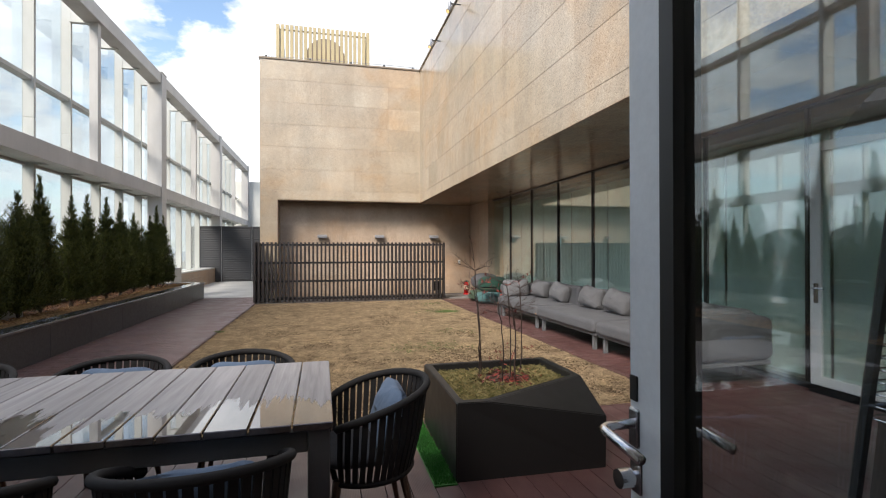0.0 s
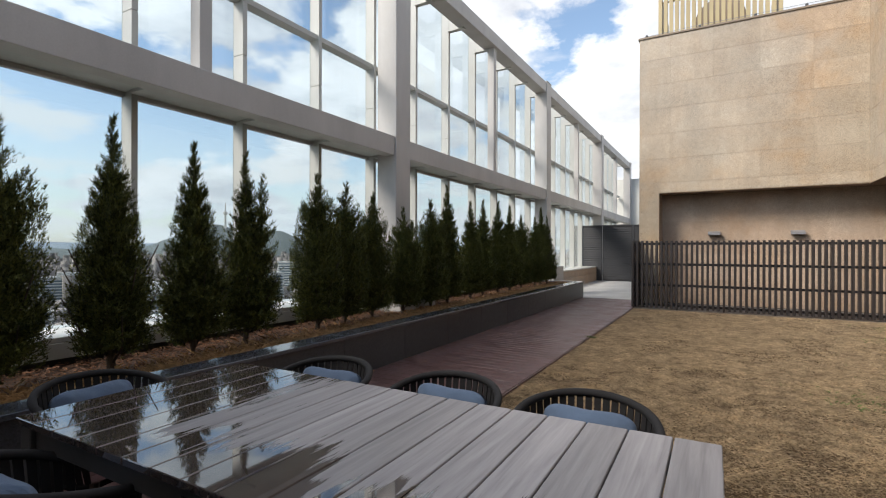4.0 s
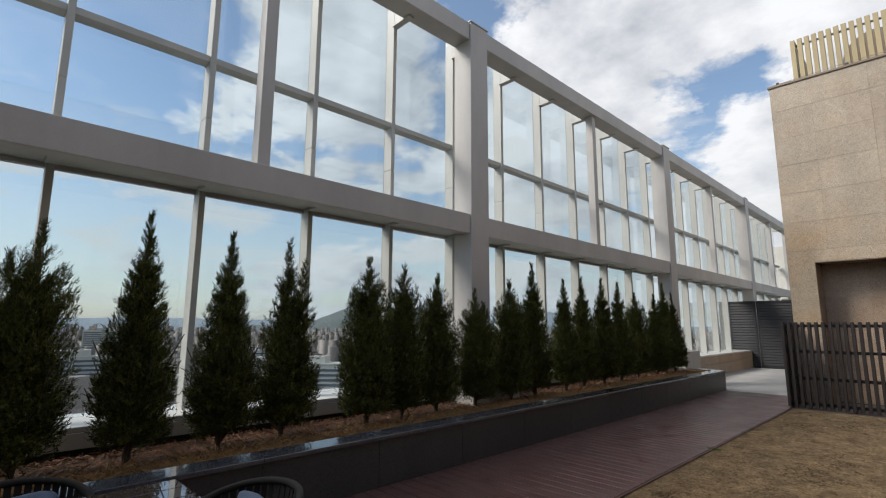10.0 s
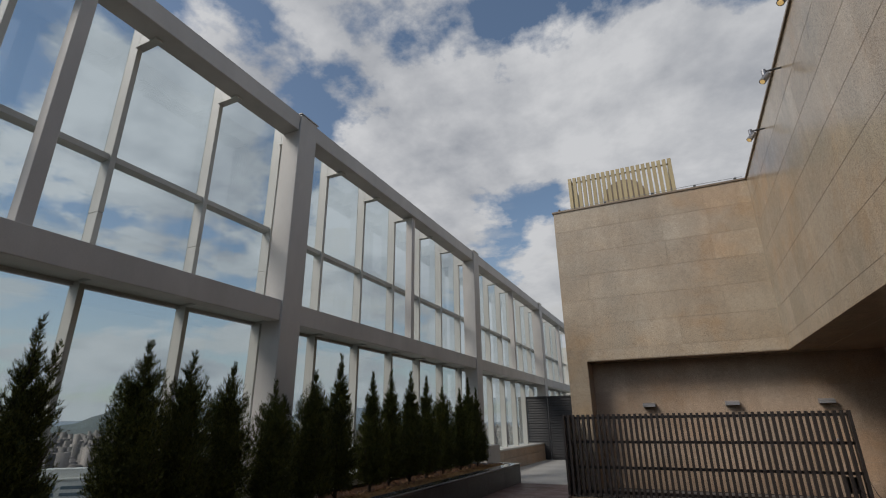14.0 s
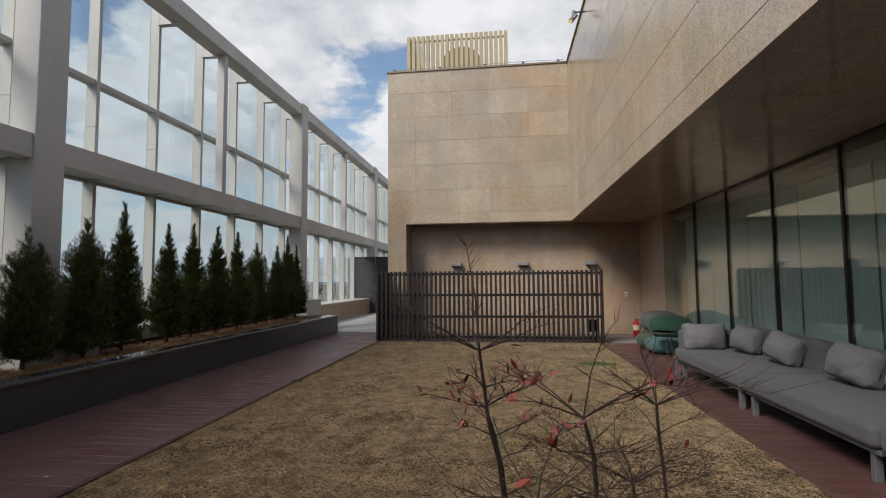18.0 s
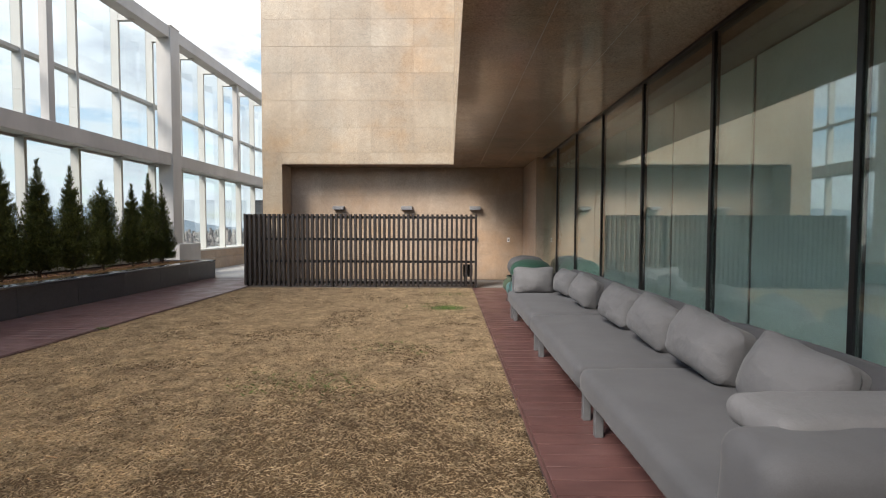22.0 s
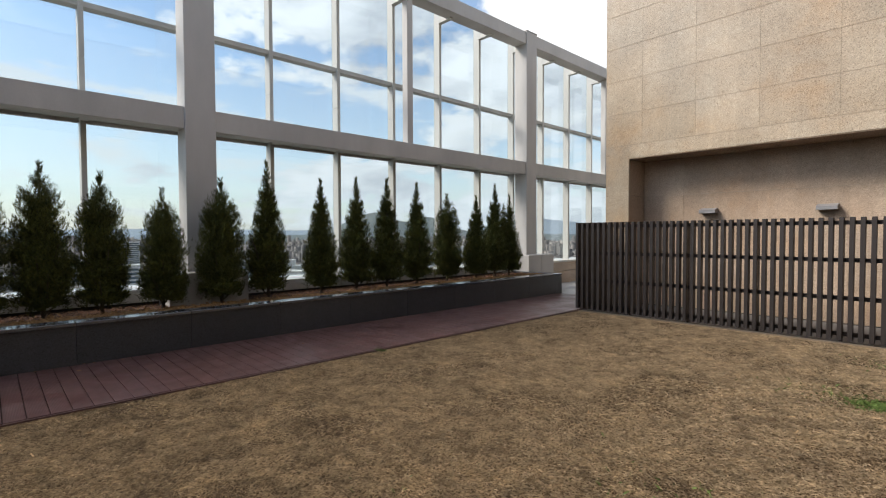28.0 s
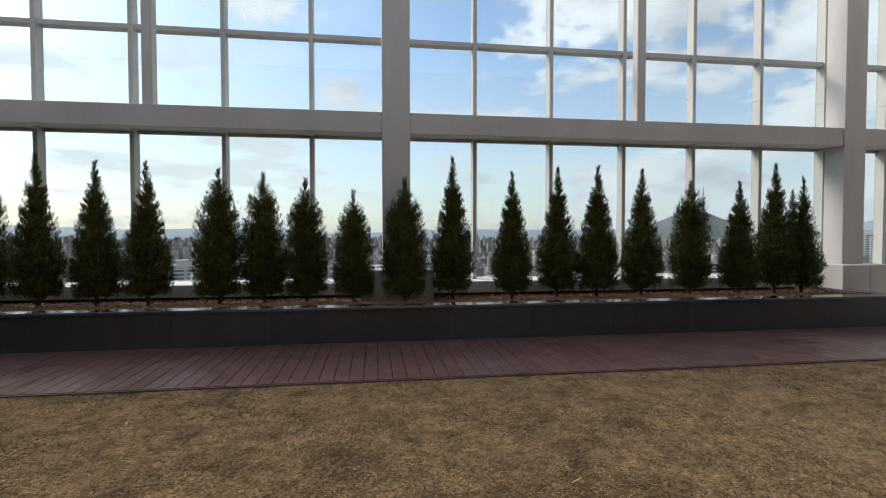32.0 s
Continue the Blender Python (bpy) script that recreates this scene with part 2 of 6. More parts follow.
def thin_glass(name, tint, ior, gloss=(1, 1, 1), dirt=0.02):
    m = bpy.data.materials.new(name)
    m.use_nodes = True
    t = m.node_tree
    t.nodes.clear()
    out = t.nodes.new("ShaderNodeOutputMaterial")
    tr, gl, lw, mx = (t.nodes.new(k) for k in ("ShaderNodeBsdfTransparent", "ShaderNodeBsdfGlossy", "ShaderNodeLayerWeight", "ShaderNodeMixShader"))
    lw.inputs[0].default_value = 0.5
    pw, sc = t.nodes.new("ShaderNodeMath"), t.nodes.new("ShaderNodeMath")
    pw.operation, sc.operation = "POWER", "MULTIPLY_ADD"
    pw.inputs[1].default_value = 4.0
    f0 = ((ior - 1) / (ior + 1)) ** 2
    sc.inputs[1].default_value, sc.inputs[2].default_value = 1 - f0, f0
    tr.inputs[0].default_value = (*tint, 1)
    gl.inputs[0].default_value = (*gloss, 1)
    gl.inputs["Roughness"].default_value = 0.015
    links(t, [(lw.outputs["Facing"], pw.inputs[0]), (pw.outputs[0], sc.inputs[0]), (sc.outputs[0], mx.inputs[0]), (tr.outputs[0], mx.inputs[1]), (gl.outputs[0], mx.inputs[2]), (mx.outputs[0], out.inputs[0])])
    return m


def wood_grain(name, base, rough, axis, dark=0.6, scale=1.0, spread=(0.80, 1.10)):
    m = Mat(name, base, rough)
    st = [26.0 * scale, 26.0 * scale, 26.0 * scale]
    st[axis] = 1.3 * scale
    g = m.noise(1.0, 6, 0.6, tuple(st), True, 0.4)
    c = m.ramp(g, (0.28, tuple(v * dark for v in base)), (0.72, base))
    each = m.piece(*spread)
    m.color(m.mix(1.0, c, each, "MULTIPLY"))
    m.bump(g, 0.15, 0.004)
    return m


M = {}
M["granite"] = granite("beige_granite", (0.42, 0.358, 0.276), 0.18)
M["soffit"] = granite("soffit_granite", (0.46, 0.35, 0.26), 0.12)
M["recess"] = granite("recess_granite", (0.43, 0.338, 0.26), 0.42)
M["pale_joint"] = Mat("pale_joint_sealant", (0.52, 0.46, 0.37), 0.7).m
M["joint"] = Mat("joint_sealant", (0.35, 0.295, 0.23), 0.8).m
M["steel"] = steel_paint("light_grey_steel_paint", (0.48, 0.460, 0.440), 0.5)
M["mullion"] = steel_paint("pale_aluminium_mullion", (0.47, 0.475, 0.45), 0.45)
M["sill"] = steel_paint("pale_sill_metal", (0.62, 0.61, 0.57), 0.4)
M["black_frame"] = steel_paint("black_frame_metal", (0.012, 0.012, 0.013), 0.35)
M["fence"] = steel_paint("dark_brown_fence_paint", (0.025, 0.0195, 0.0185), 0.5)
M["gate"] = steel_paint("dark_grey_gate_paint", (0.024, 0.024, 0.027), 0.6)
M["coping"] = steel_paint("bronze_coping", (0.22, 0.17, 0.12), 0.4)
M["gold"] = steel_paint("gold_screen_paint", (0.40, 0.325, 0.18), 0.5)
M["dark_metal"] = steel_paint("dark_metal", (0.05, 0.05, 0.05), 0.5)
M["lamp_metal"] = steel_paint("grey_lamp_metal", (0.24, 0.24, 0.25), 0.4)
M["white_plastic"] = Mat("white_plastic", (0.72, 0.72, 0.70), 0.4).m
M["glass"] = thin_glass("curtain_glass", (0.83, 0.88, 0.90), 1.5)
M["teal_glass"] = thin_glass("teal_coated_glass", (0.95, 0.99, 0.975), 2.45, (0.95, 0.99, 0.98))
M["door_glass"] = thin_glass("door_glass", (0.88, 0.92, 0.92), 2.2)


def concrete(name, base):
    m = Mat(name, base, 0.8)
    m.color(m.mix(1.0, m.mix(1.0, base, m.ramp(m.noise(1.1, 6), (0.3, 0.80), (0.7, 1.06)), "MULTIPLY"), m.ramp(m.noise(45, 3), (0.3, 0.9), (0.7, 1.06)), "MULTIPLY"))
    m.bump(m.noise(60, 3), 0.1, 0.004)
    return m.m


M["concrete"] = concrete("pale_paving_concrete", (0.48, 0.47, 0.45))
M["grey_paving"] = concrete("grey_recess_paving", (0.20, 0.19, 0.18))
M["plaster"] = concrete("plain_plaster", (0.42, 0.38, 0.33))
M["room"] = concrete("interior_plaster", (0.42, 0.43, 0.40))
M["rim_stone"] = granite("polished_dark_granite", (0.080, 0.084, 0.095), 0.07, 0.1, False)
M["rim_stone"].node_tree.nodes["Principled BSDF"].inputs["Specular IOR Level"].default_value = 0.9
M["face_stone"] = granite("dark_planter_cladding", (0.060, 0.061, 0.065), 0.40, 0.1, False)


def deck_mat(name, axis):
    base = (0.116, 0.056, 0.051)
    m = wood_grain(name, base, 0.55, axis, 0.84, 1.0, (0.96, 1.03))
    blot = m.ramp(m.noise(0.8, 5), (0.3, 0.84), (0.7, 1.12))
    src = m.b.inputs["Base Color"].links[0].from_socket
    fleck = m.ramp(m.noise(48, 3, 0.6), (0.69, 0.0), (0.76, 0.55))
    scuff = m.ramp(m.noise(9, 5, 0.65, (0.35, 1, 1) if axis == 0 else (1, 0.35, 1)), (0.38, 0.84), (0.60, 1.05))
    m.color(m.mix(fleck, m.mix(1.0, m.mix(1.0, src, blot, "MULTIPLY"), scuff, "MULTIPLY"), (0.24, 0.19, 0.16)))
    m.rough(m.ramp(m.noise(3.0, 4), (0.35, 0.30), (0.65, 0.50)))
    m.b.inputs["Specular IOR Level"].default_value = 0.65
    wv = m.node("ShaderNodeTexWave", Scale=1.0)
    wv.wave_type, wv.bands_direction = "BANDS", ("Y" if axis == 0 else "X")
    m.link(m.vec((33, 33, 33)), wv.inputs["Vector"])
    m.bump(wv.outputs[0], 0.16, 0.003)
    return m.m


M["deck_x"] = deck_mat("red_brown_deck_across", 0)
M["deck_y"] = deck_mat("red_brown_deck_along", 1)
M["joist"] = Mat("deck_underside", (0.015, 0.010, 0.010), 0.9).m


def lawn_mats():
    m = Mat("dry_turf_soil", (0.2, 0.14, 0.08), 0.95, Specular_IOR_Level=0.1)
    patch = m.ramp(m.noise(2.6, 9, 0.66), (0.36, (0.055, 0.035, 0.019)), (0.60, (0.100, 0.066, 0.036)))
    fine = m.ramp(m.noise(140, 4, 0.6), (0.3, 0.65), (0.7, 1.25))
    m.color(m.mix(1.0, patch, fine, "MULTIPLY"))
    m.bump(m.noise(70, 4), 0.4, 0.012)
    g = Mat("dry_grass_blade", (0.3, 0.22, 0.12), 0.7)
    tone = g.ramp(g.noise(2.6, 9, 0.66), (0.32, (0.62, 0.58, 0.54)), (0.42, (0.82, 0.79, 0.75)), (0.53, (1.0, 0.97, 0.92)), (0.66, (1.12, 1.07, 0.98)))
    own = g.piece((0.270, 0.205, 0.131), (0.68, 0.54, 0.365), True)
    green = g.ramp(g.noise(0.75, 3), (0.68, (1, 1, 1)), (0.82, (0.80, 0.98, 0.70)))
    small = g.ramp(g.noise(8.0, 6, 0.65), (0.34, 0.62), (0.54, 1.09))
    grain = g.ramp(g.noise(46.0, 4, 0.6), (0.36, 0.74), (0.54, 1.10))
    g.color(g.mix(1.0, g.mix(1.0, g.mix(1.0, g.mix(1.0, own, tone, "MULTIPLY"), small, "MULTIPLY"), grain, "MULTIPLY"), green, "MULTIPLY"))
    # thin blades let light through
    thin, both = g.node("ShaderNodeBsdfTranslucent"), g.node("ShaderNodeMixShader", Fac=0.42)
    out = g.t.nodes["Material Output"]
    g.link(g.b.inputs["Base Color"].links[0].from_socket, thin.inputs["Color"])
    g.link(g.b.outputs[0], both.inputs[1])
    g.link(thin.outputs[0], both.inputs[2])
    g.link(both.outputs[0], out.inputs["Surface"])
    return m.m, g.m


M["turf_soil"], M["blade"] = lawn_mats()


def leafy(name, lo, hi, rough=0.55):
    m = Mat(name, lo, rough)
    m.color(m.mix(1.0, m.piece(lo, hi, True), m.ramp(m.noise(3.0, 3), (0.3, 0.7), (0.7, 1.2)), "MULTIPLY"))
    return m.m


M["green_blade"] = leafy("green_grass_blade", (0.055, 0.10, 0.02), (0.14, 0.20, 0.05))
M["turf_blade"] = leafy("artificial_turf_blade", (0.025, 0.13, 0.02), (0.06, 0.22, 0.04))
M["thuja"] = leafy("thuja_foliage", (0.016, 0.024, 0.007), (0.132, 0.138, 0.031))
M["thuja"].node_tree.nodes["Principled BSDF"].inputs["Specular IOR Level"].default_value = 0.15
M["red_leaf"] = leafy("red_shrub_leaf", (0.10, 0.014, 0.011), (0.27, 0.042, 0.024))
M["bark"] = wood_grain("grey_brown_bark", (0.10, 0.075, 0.055), 0.9, 2, 0.4).m
M["stem"] = wood_grain("dark_shrub_stem", (0.045, 0.026, 0.021), 0.8, 2, 0.5).m
M["mulch"] = leafy("bark_mulch", (0.036, 0.018, 0.010), (0.225, 0.098, 0.042), 0.9)
M["soil"] = concrete("dark_soil", (0.060, 0.036, 0.022))
M["bed_grass"] = leafy("dry_bed_grass", (0.25, 0.135, 0.052), (0.54, 0.34, 0.155), 0.8)


def table_top():
    base = (0.385, 0.36, 0.36)
    m = wood_grain("weathered_grey_table_wood", base, 0.55, 1, 0.60, 1.6)
    src = m.b.inputs["Base Color"].links[0].from_socket
    # standing rain water: smooth, dark film with ragged edges along the grain
    g = m.node("ShaderNodeNewGeometry")
    sep = m.node("ShaderNodeSeparateXYZ")
    m.link(g.outputs["Position"], sep.inputs[0])

    def lin(sock, lo, hi):
        n = m.node("ShaderNodeMapRange")
        n.inputs[1].default_value, n.inputs[2].default_value = lo, hi
        n.inputs[3].default_value, n.inputs[4].default_value = 0.0, 1.0
        m.link(sock, n.inputs[0])
        return n.outputs[0]

    west = lin(sep.outputs[0], -0.75, -2.45)
    south = lin(sep.outputs[1], 3.05, 1.75)
    ragged = m.noise(1.0, 6, 0.65, (38, 2.2, 1))
    blob = m.noise(1.0, 3, 0.5, (5.2, 1.1, 1))
    s = m.mix(0.5, m.mix(1.0, west, south, "LIGHTEN"), m.mix(0.55, blob, ragged))
    wet = m.ramp(s, (0.555, 0.0), (0.575, 1.0))
    m.color(m.mix(wet, src, m.mix(1.0, src, (0.24, 0.20, 0.18), "MULTIPLY")))
    m.rough(m.mix(wet, 0.5, 0.03))
    m.link(wet, m.b.inputs["Coat Weight"])
    m.b.inputs["Coat Roughness"].default_value = 0.02
    bmp = m.t.nodes.new("ShaderNodeMath")
    bmp.operation = "SUBTRACT"
    bmp.inputs[0].default_value = 1.0
    m.link(wet, bmp.inputs[1])
    for n in m.t.nodes:
        if n.bl_idname == "ShaderNodeBump":
            k = m.t.nodes.new("ShaderNodeMath")
            k.operation = "MULTIPLY"
            k.inputs[1].default_value = 0.2
            m.link(bmp.outputs[0], k.inputs[0])
            m.link(k.outputs[0], n.inputs["Strength"])
    return m.m


M["table_wood"] = table_top()
M["table_frame"] = steel_paint("dark_grey_aluminium", (0.085, 0.083, 0.083), 0.4)
M["leg_wood"] = wood_grain("dark_chair_leg_wood", (0.115, 0.065, 0.04), 0.5, 2).m
M["teak"] = wood_grain("warm_teak", (0.36, 0.19, 0.09), 0.5, 0).m


def fabric(name, base, weave=420.0, rough=0.9, folds=0.22):
    m = Mat(name, base, rough)
    if "Sheen Weight" in m.b.inputs:
        m.b.inputs["Sheen Weight"].default_value = 0.08
    tone = m.ramp(m.noise(3.2, 5), (0.3, 0.86), (0.7, 1.07))
    thread = m.ramp(m.noise(weave, 2, 0.5, (1, 1, 1)), (0.3, 0.80), (0.7, 1.12))
    m.color(m.mix(1.0, m.mix(1.0, base, tone, "MULTIPLY"), thread, "MULTIPLY"))
    m.bump(m.noise(weave, 2), 0.25, 0.002)
    m.bump(m.noise(6 if folds < 0.3 else 11, 3, 0.5, (1, 1, 1), True, 0.6 if folds > 0.3 else 0.0), folds, 0.02)
    return m.m


M["sofa"] = fabric("grey_outdoor_fabric", (0.077, 0.077, 0.083))
M["pillow"] = fabric("light_grey_pillow_fabric", (0.138, 0.137, 0.143), folds=0.5)
M["blue"] = fabric("dusty_blue_fabric", (0.105, 0.150, 0.225), folds=0.45)
M["rope"] = fabric("charcoal_rope", (0.015, 0.013, 0.013), 260, 0.85)
M["rope"].node_tree.nodes["Principled BSDF"].inputs["Sheen Weight"].default_value = 0.0
M["seat_pad"] = fabric("charcoal_seat_pad", (0.03, 0.03, 0.035))
M["sofa_frame"] = steel_paint("grey_sofa_frame", (0.11, 0.112, 0.117), 0.5)
M["green_bag"] = fabric("dark_green_fabric", (0.012, 0.052, 0.034))
M["teal_bag"] = fabric("pale_teal_fabric", (0.05, 0.12, 0.12))
M["grey_bag"] = fabric("grey_bag_fabric", (0.085, 0.085, 0.09))
M["olive_bag"] = fabric("olive_green_fabric", (0.045, 0.070, 0.040))
M["red_paint"] = Mat("red_gloss_paint", (0.50, 0.012, 0.012), 0.25).m
M["chrome"] = Mat("satin_steel", (0.62, 0.62, 0.63), 0.22, 1.0).m
M["rubber"] = Mat("black_gasket", (0.008, 0.008, 0.008), 0.5).m
M["pot"] = steel_paint("charcoal_powder_coat", (0.015, 0.0145, 0.014), 0.42)
M["label"] = Mat("cream_label", (0.65, 0.60, 0.42), 0.5).m
# distance haze is mixed into both hill colours, bluer for the far range
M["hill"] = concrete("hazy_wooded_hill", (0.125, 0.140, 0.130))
M["far_hill"] = concrete("haze_blue_far_hill", (0.25, 0.29, 0.32))


def city_mat(name, lo, hi):
    m = Mat(name, lo, 0.85)
    m.color(m.piece(lo, hi, True))
    return m.m


M["city"] = city_mat("hazy_city_blocks", (0.095, 0.085, 0.080), (0.34, 0.285, 0.245))
M["tower_wall"] = city_mat("pale_apartment_wall", (0.40, 0.385, 0.35), (0.54, 0.515, 0.46))
M["far_window"] = Mat("far_window_band", (0.10, 0.13, 0.15), 0.3).m
M["city_ground"] = concrete("hazy_city_ground", (0.17, 0.155, 0.125))
M["blind"] = concrete("pale_roller_blind", (0.74, 0.86, 0.80))
M["door_frame"] = steel_paint("grey_door_aluminium", (0.72, 0.73, 0.735), 0.35)
M["lens"] = Mat("lit_amber_lens", (0.9, 0.6, 0.25), 0.2, 0.0, Emission_Color=(1.0, 0.66, 0.26, 1), Emission_Strength=0.5).m
M["spot_metal"] = Mat("dull_spotlight_metal", (0.28, 0.28, 0.29), 0.35, 0.9).m
M["exit_green"] = Mat("exit_sign_green", (0.02, 0.4, 0.2), 0.4, 0.0, Emission_Color=(0.03, 0.55, 0.28, 1), Emission_Strength=0.22).m


# ---------------------------------------------------------------- mesh helpers
def to_mesh(name, bm, mat, smooth=False):
    me = bpy.data.meshes.new(name)
    bm.normal_update()
    bm.to_mesh(me)
    bm.free()
    for k in (mat if isinstance(mat, (list, tuple)) else [mat]):
        me.materials.append(M[k])
    if smooth:
        me.polygons.foreach_set("use_smooth", [True] * len(me.polygons))
    return me


def part(name, bm, mat, parent=None, label="", smooth=False, m=None):
    ob = new(name, to_mesh(name, bm, mat, smooth) if isinstance(bm, bmesh.types.BMesh) else bm)
    if parent is not None:
        ob.parent = parent
    if m is not None:
        ob.matrix_basis = m
    if label:
        ob["label"] = label
    return ob


def thing(name, m, label, category, group="", kind=""):
    ob = new(name)
    ob.empty_display_size = 0.1
    ob.matrix_basis = m
    return tagged(ob, label, category, group, kind)


def box(bm, x0, x1, y0, y1, z0, z1, bevel=0.0, seg=1):
    mat = Matrix.Translation(((x0 + x1) / 2, (y0 + y1) / 2, (z0 + z1) / 2)) @ Matrix.Diagonal((x1 - x0, y1 - y0, z1 - z0, 1))
    vs = bmesh.ops.create_cube(bm, size=1, matrix=mat)["verts"]
    if bevel:
        es = list({e for v in vs for e in v.link_edges})
        bmesh.ops.bevel(bm, geom=es, offset=bevel, segments=seg, affect="EDGES", profile=0.5)
    return vs


def boxes(*items, bevel=0.0, seg=1):
    bm = bmesh.new()
    for it in items:
        box(bm, *it, bevel=bevel, seg=seg)
    return bm


def tube(bm, pts, radius, sides=6, flat=None, cap=True):
    """A tube along points; radius is one number or one for each point."""
    pts = [Vector(p) for p in pts]
    rs = radius if isinstance(radius, (list, tuple)) else [radius] * len(pts)
    rings = []
    for i, p in enumerate(pts):
        d = (pts[min(i + 1, len(pts) - 1)] - pts[max(i - 1, 0)]).normalized()
        q = d.to_track_quat("Z", "Y")
        ring = []
        for k in range(sides):
            a = 2 * math.pi * k / sides
            v = Vector((math.cos(a) * rs[i], math.sin(a) * rs[i] * (flat or 1), 0))
            ring.append(bm.verts.new(p + q @ v))
        rings.append(ring)
    for a, b in zip(rings, rings[1:]):
        for k in range(sides):
            bm.faces.new((a[k], a[(k + 1) % sides], b[(k + 1) % sides], b[k]))
    if cap:
        bm.faces.new(rings[0][::-1])
        bm.faces.new(rings[-1])
    return bm


def soft_block(sx, sy, sz, power=5.0, seed=0, wob=0.01, n=20):
    """A stuffed block: a rounded box about the origin with slight lumps."""
    bm = bmesh.new()
    bmesh.ops.create_cube(bm, size=2)
    bmesh.ops.subdivide_edges(bm, edges=bm.edges[:], cuts=n, use_grid_fill=True)
    off = Vector((seed * 3.7, seed * 1.3, seed * 2.1))
    for v in bm.verts:
        c = v.co
        l = (abs(c.x) ** power + abs(c.y) ** power + abs(c.z) ** power) ** (1 / power)
        c = c / l
        p = Vector((c.x * sx / 2, c.y * sy / 2, c.z * sz / 2))
        k = noise.noise(p * 5.0 + off) * wob + noise.noise(p * 14.0 + off) * wob * 0.35
        p += c.normalized() * k
        v.co = p
    return bm


def stuffed_box(sx, sy, sz, r, seed=0, wob=0.008, n=26):
    """An upholstered block about the origin with evenly rounded edges and slight lumps."""
    bm = bmesh.new()
    bmesh.ops.create_cube(bm, size=2)
    bmesh.ops.subdivide_edges(bm, edges=bm.edges[:], cuts=n, use_grid_fill=True)
    off = Vector((seed * 3.7, seed * 1.3, seed * 2.1))
    half = (sx / 2, sy / 2, sz / 2)
    for v in bm.verts:
        p = Vector([math.sin(c * math.pi / 2) * h for c, h in zip(v.co, half)])
        q = Vector([max(-(h - r), min(h - r, c)) for c, h in zip(p, half)])
        d = p - q
        p = q + (d.normalized() * r if d.length > 1e-6 else d)
        crown = 0.012 * (1 - (p.x / half[0]) ** 2) * (1 - (p.y / half[1]) ** 2) if p.z > 0 else 0.0
        k = noise.noise(p * 4.0 + off) * wob + noise.noise(p * 13.0 + off) * wob * 0.4
        v.co = p + (d.normalized() if d.length > 1e-6 else Vector((0, 0, 1))) * k + Vector((0, 0, crown))
    return bm


def pillow_mesh(w, h, d, seed=0, n=22, sq=2.8):
    """A square scatter cushion standing on its edge: width along x, height along z, pinched at the corners."""
    bm = bmesh.new()
    bmesh.ops.create_cube(bm, size=2)
    bmesh.ops.subdivide_edges(bm, edges=bm.edges[:], cuts=n, use_grid_fill=True)
    off = Vector((seed * 2.7 + 5, seed * 4.1, seed * 1.9))
    for v in bm.verts:
        x, y, z = v.co
        l = (abs(x) ** sq + abs(z) ** sq) ** (1 / sq) / max(abs(x), abs(z), 1e-6)
        x, z = x / l, z / l
        ex, ez = max(0.0, 1 - abs(x) ** 2.0), max(0.0, 1 - abs(z) ** 2.0)
        puff = (ex * ez) ** 0.55
        edge = 1 - 0.10 * (1 - abs(z) ** 2) * abs(x) ** 6
        edge2 = 1 - 0.10 * (1 - abs(x) ** 2) * abs(z) ** 6
        p = Vector((x * w / 2 * edge, y * d / 2 * (0.06 + 0.94 * puff), z * h / 2 * edge2))
        k = noise.noise(p * 6 + off) * 0.014 + noise.noise(p * 17 + off) * 0.006 + abs(noise.noise(Vector((p.x * 5, p.y * 2, p.z * 11)) + off)) * -0.014 * max(abs(x), abs(z)) ** 2
        p += Vector((0, 1 if y > 0 else -1, 0)) * k
        p.z += (1 - abs(x) ** 1.5) * -0.015 * (z > 0)
        p.y += noise.noise(Vector((p.x * 9 + p.z * 6, p.z * 3, seed * 3.3))) * 0.016 * max(abs(x), abs(z))
        gather = min(abs(x), abs(z)) ** 1.5
        p.y += noise.noise(Vector((p.x * 26, p.z * 26, seed * 1.7 + y))) * 0.012 * gather
        v.co = p
    return bm


def tri_soup(name, verts, faces, mat, smooth=False):
    me = bpy.data.meshes.new(name)
    nv, nf = len(verts), len(faces)
    k = faces.shape[1]
    me.vertices.add(nv)
    me.vertices.foreach_set("co", np.asarray(verts, dtype=np.float32).ravel())
    me.loops.add(nf * k)
    me.loops.foreach_set("vertex_index", np.asarray(faces, dtype=np.int32).ravel())
    me.polygons.add(nf)
    me.polygons.foreach_set("loop_start", np.arange(0, nf * k, k, dtype=np.int32))
    me.update(calc_edges=True)
    me.materials.append(M[mat])
    return me


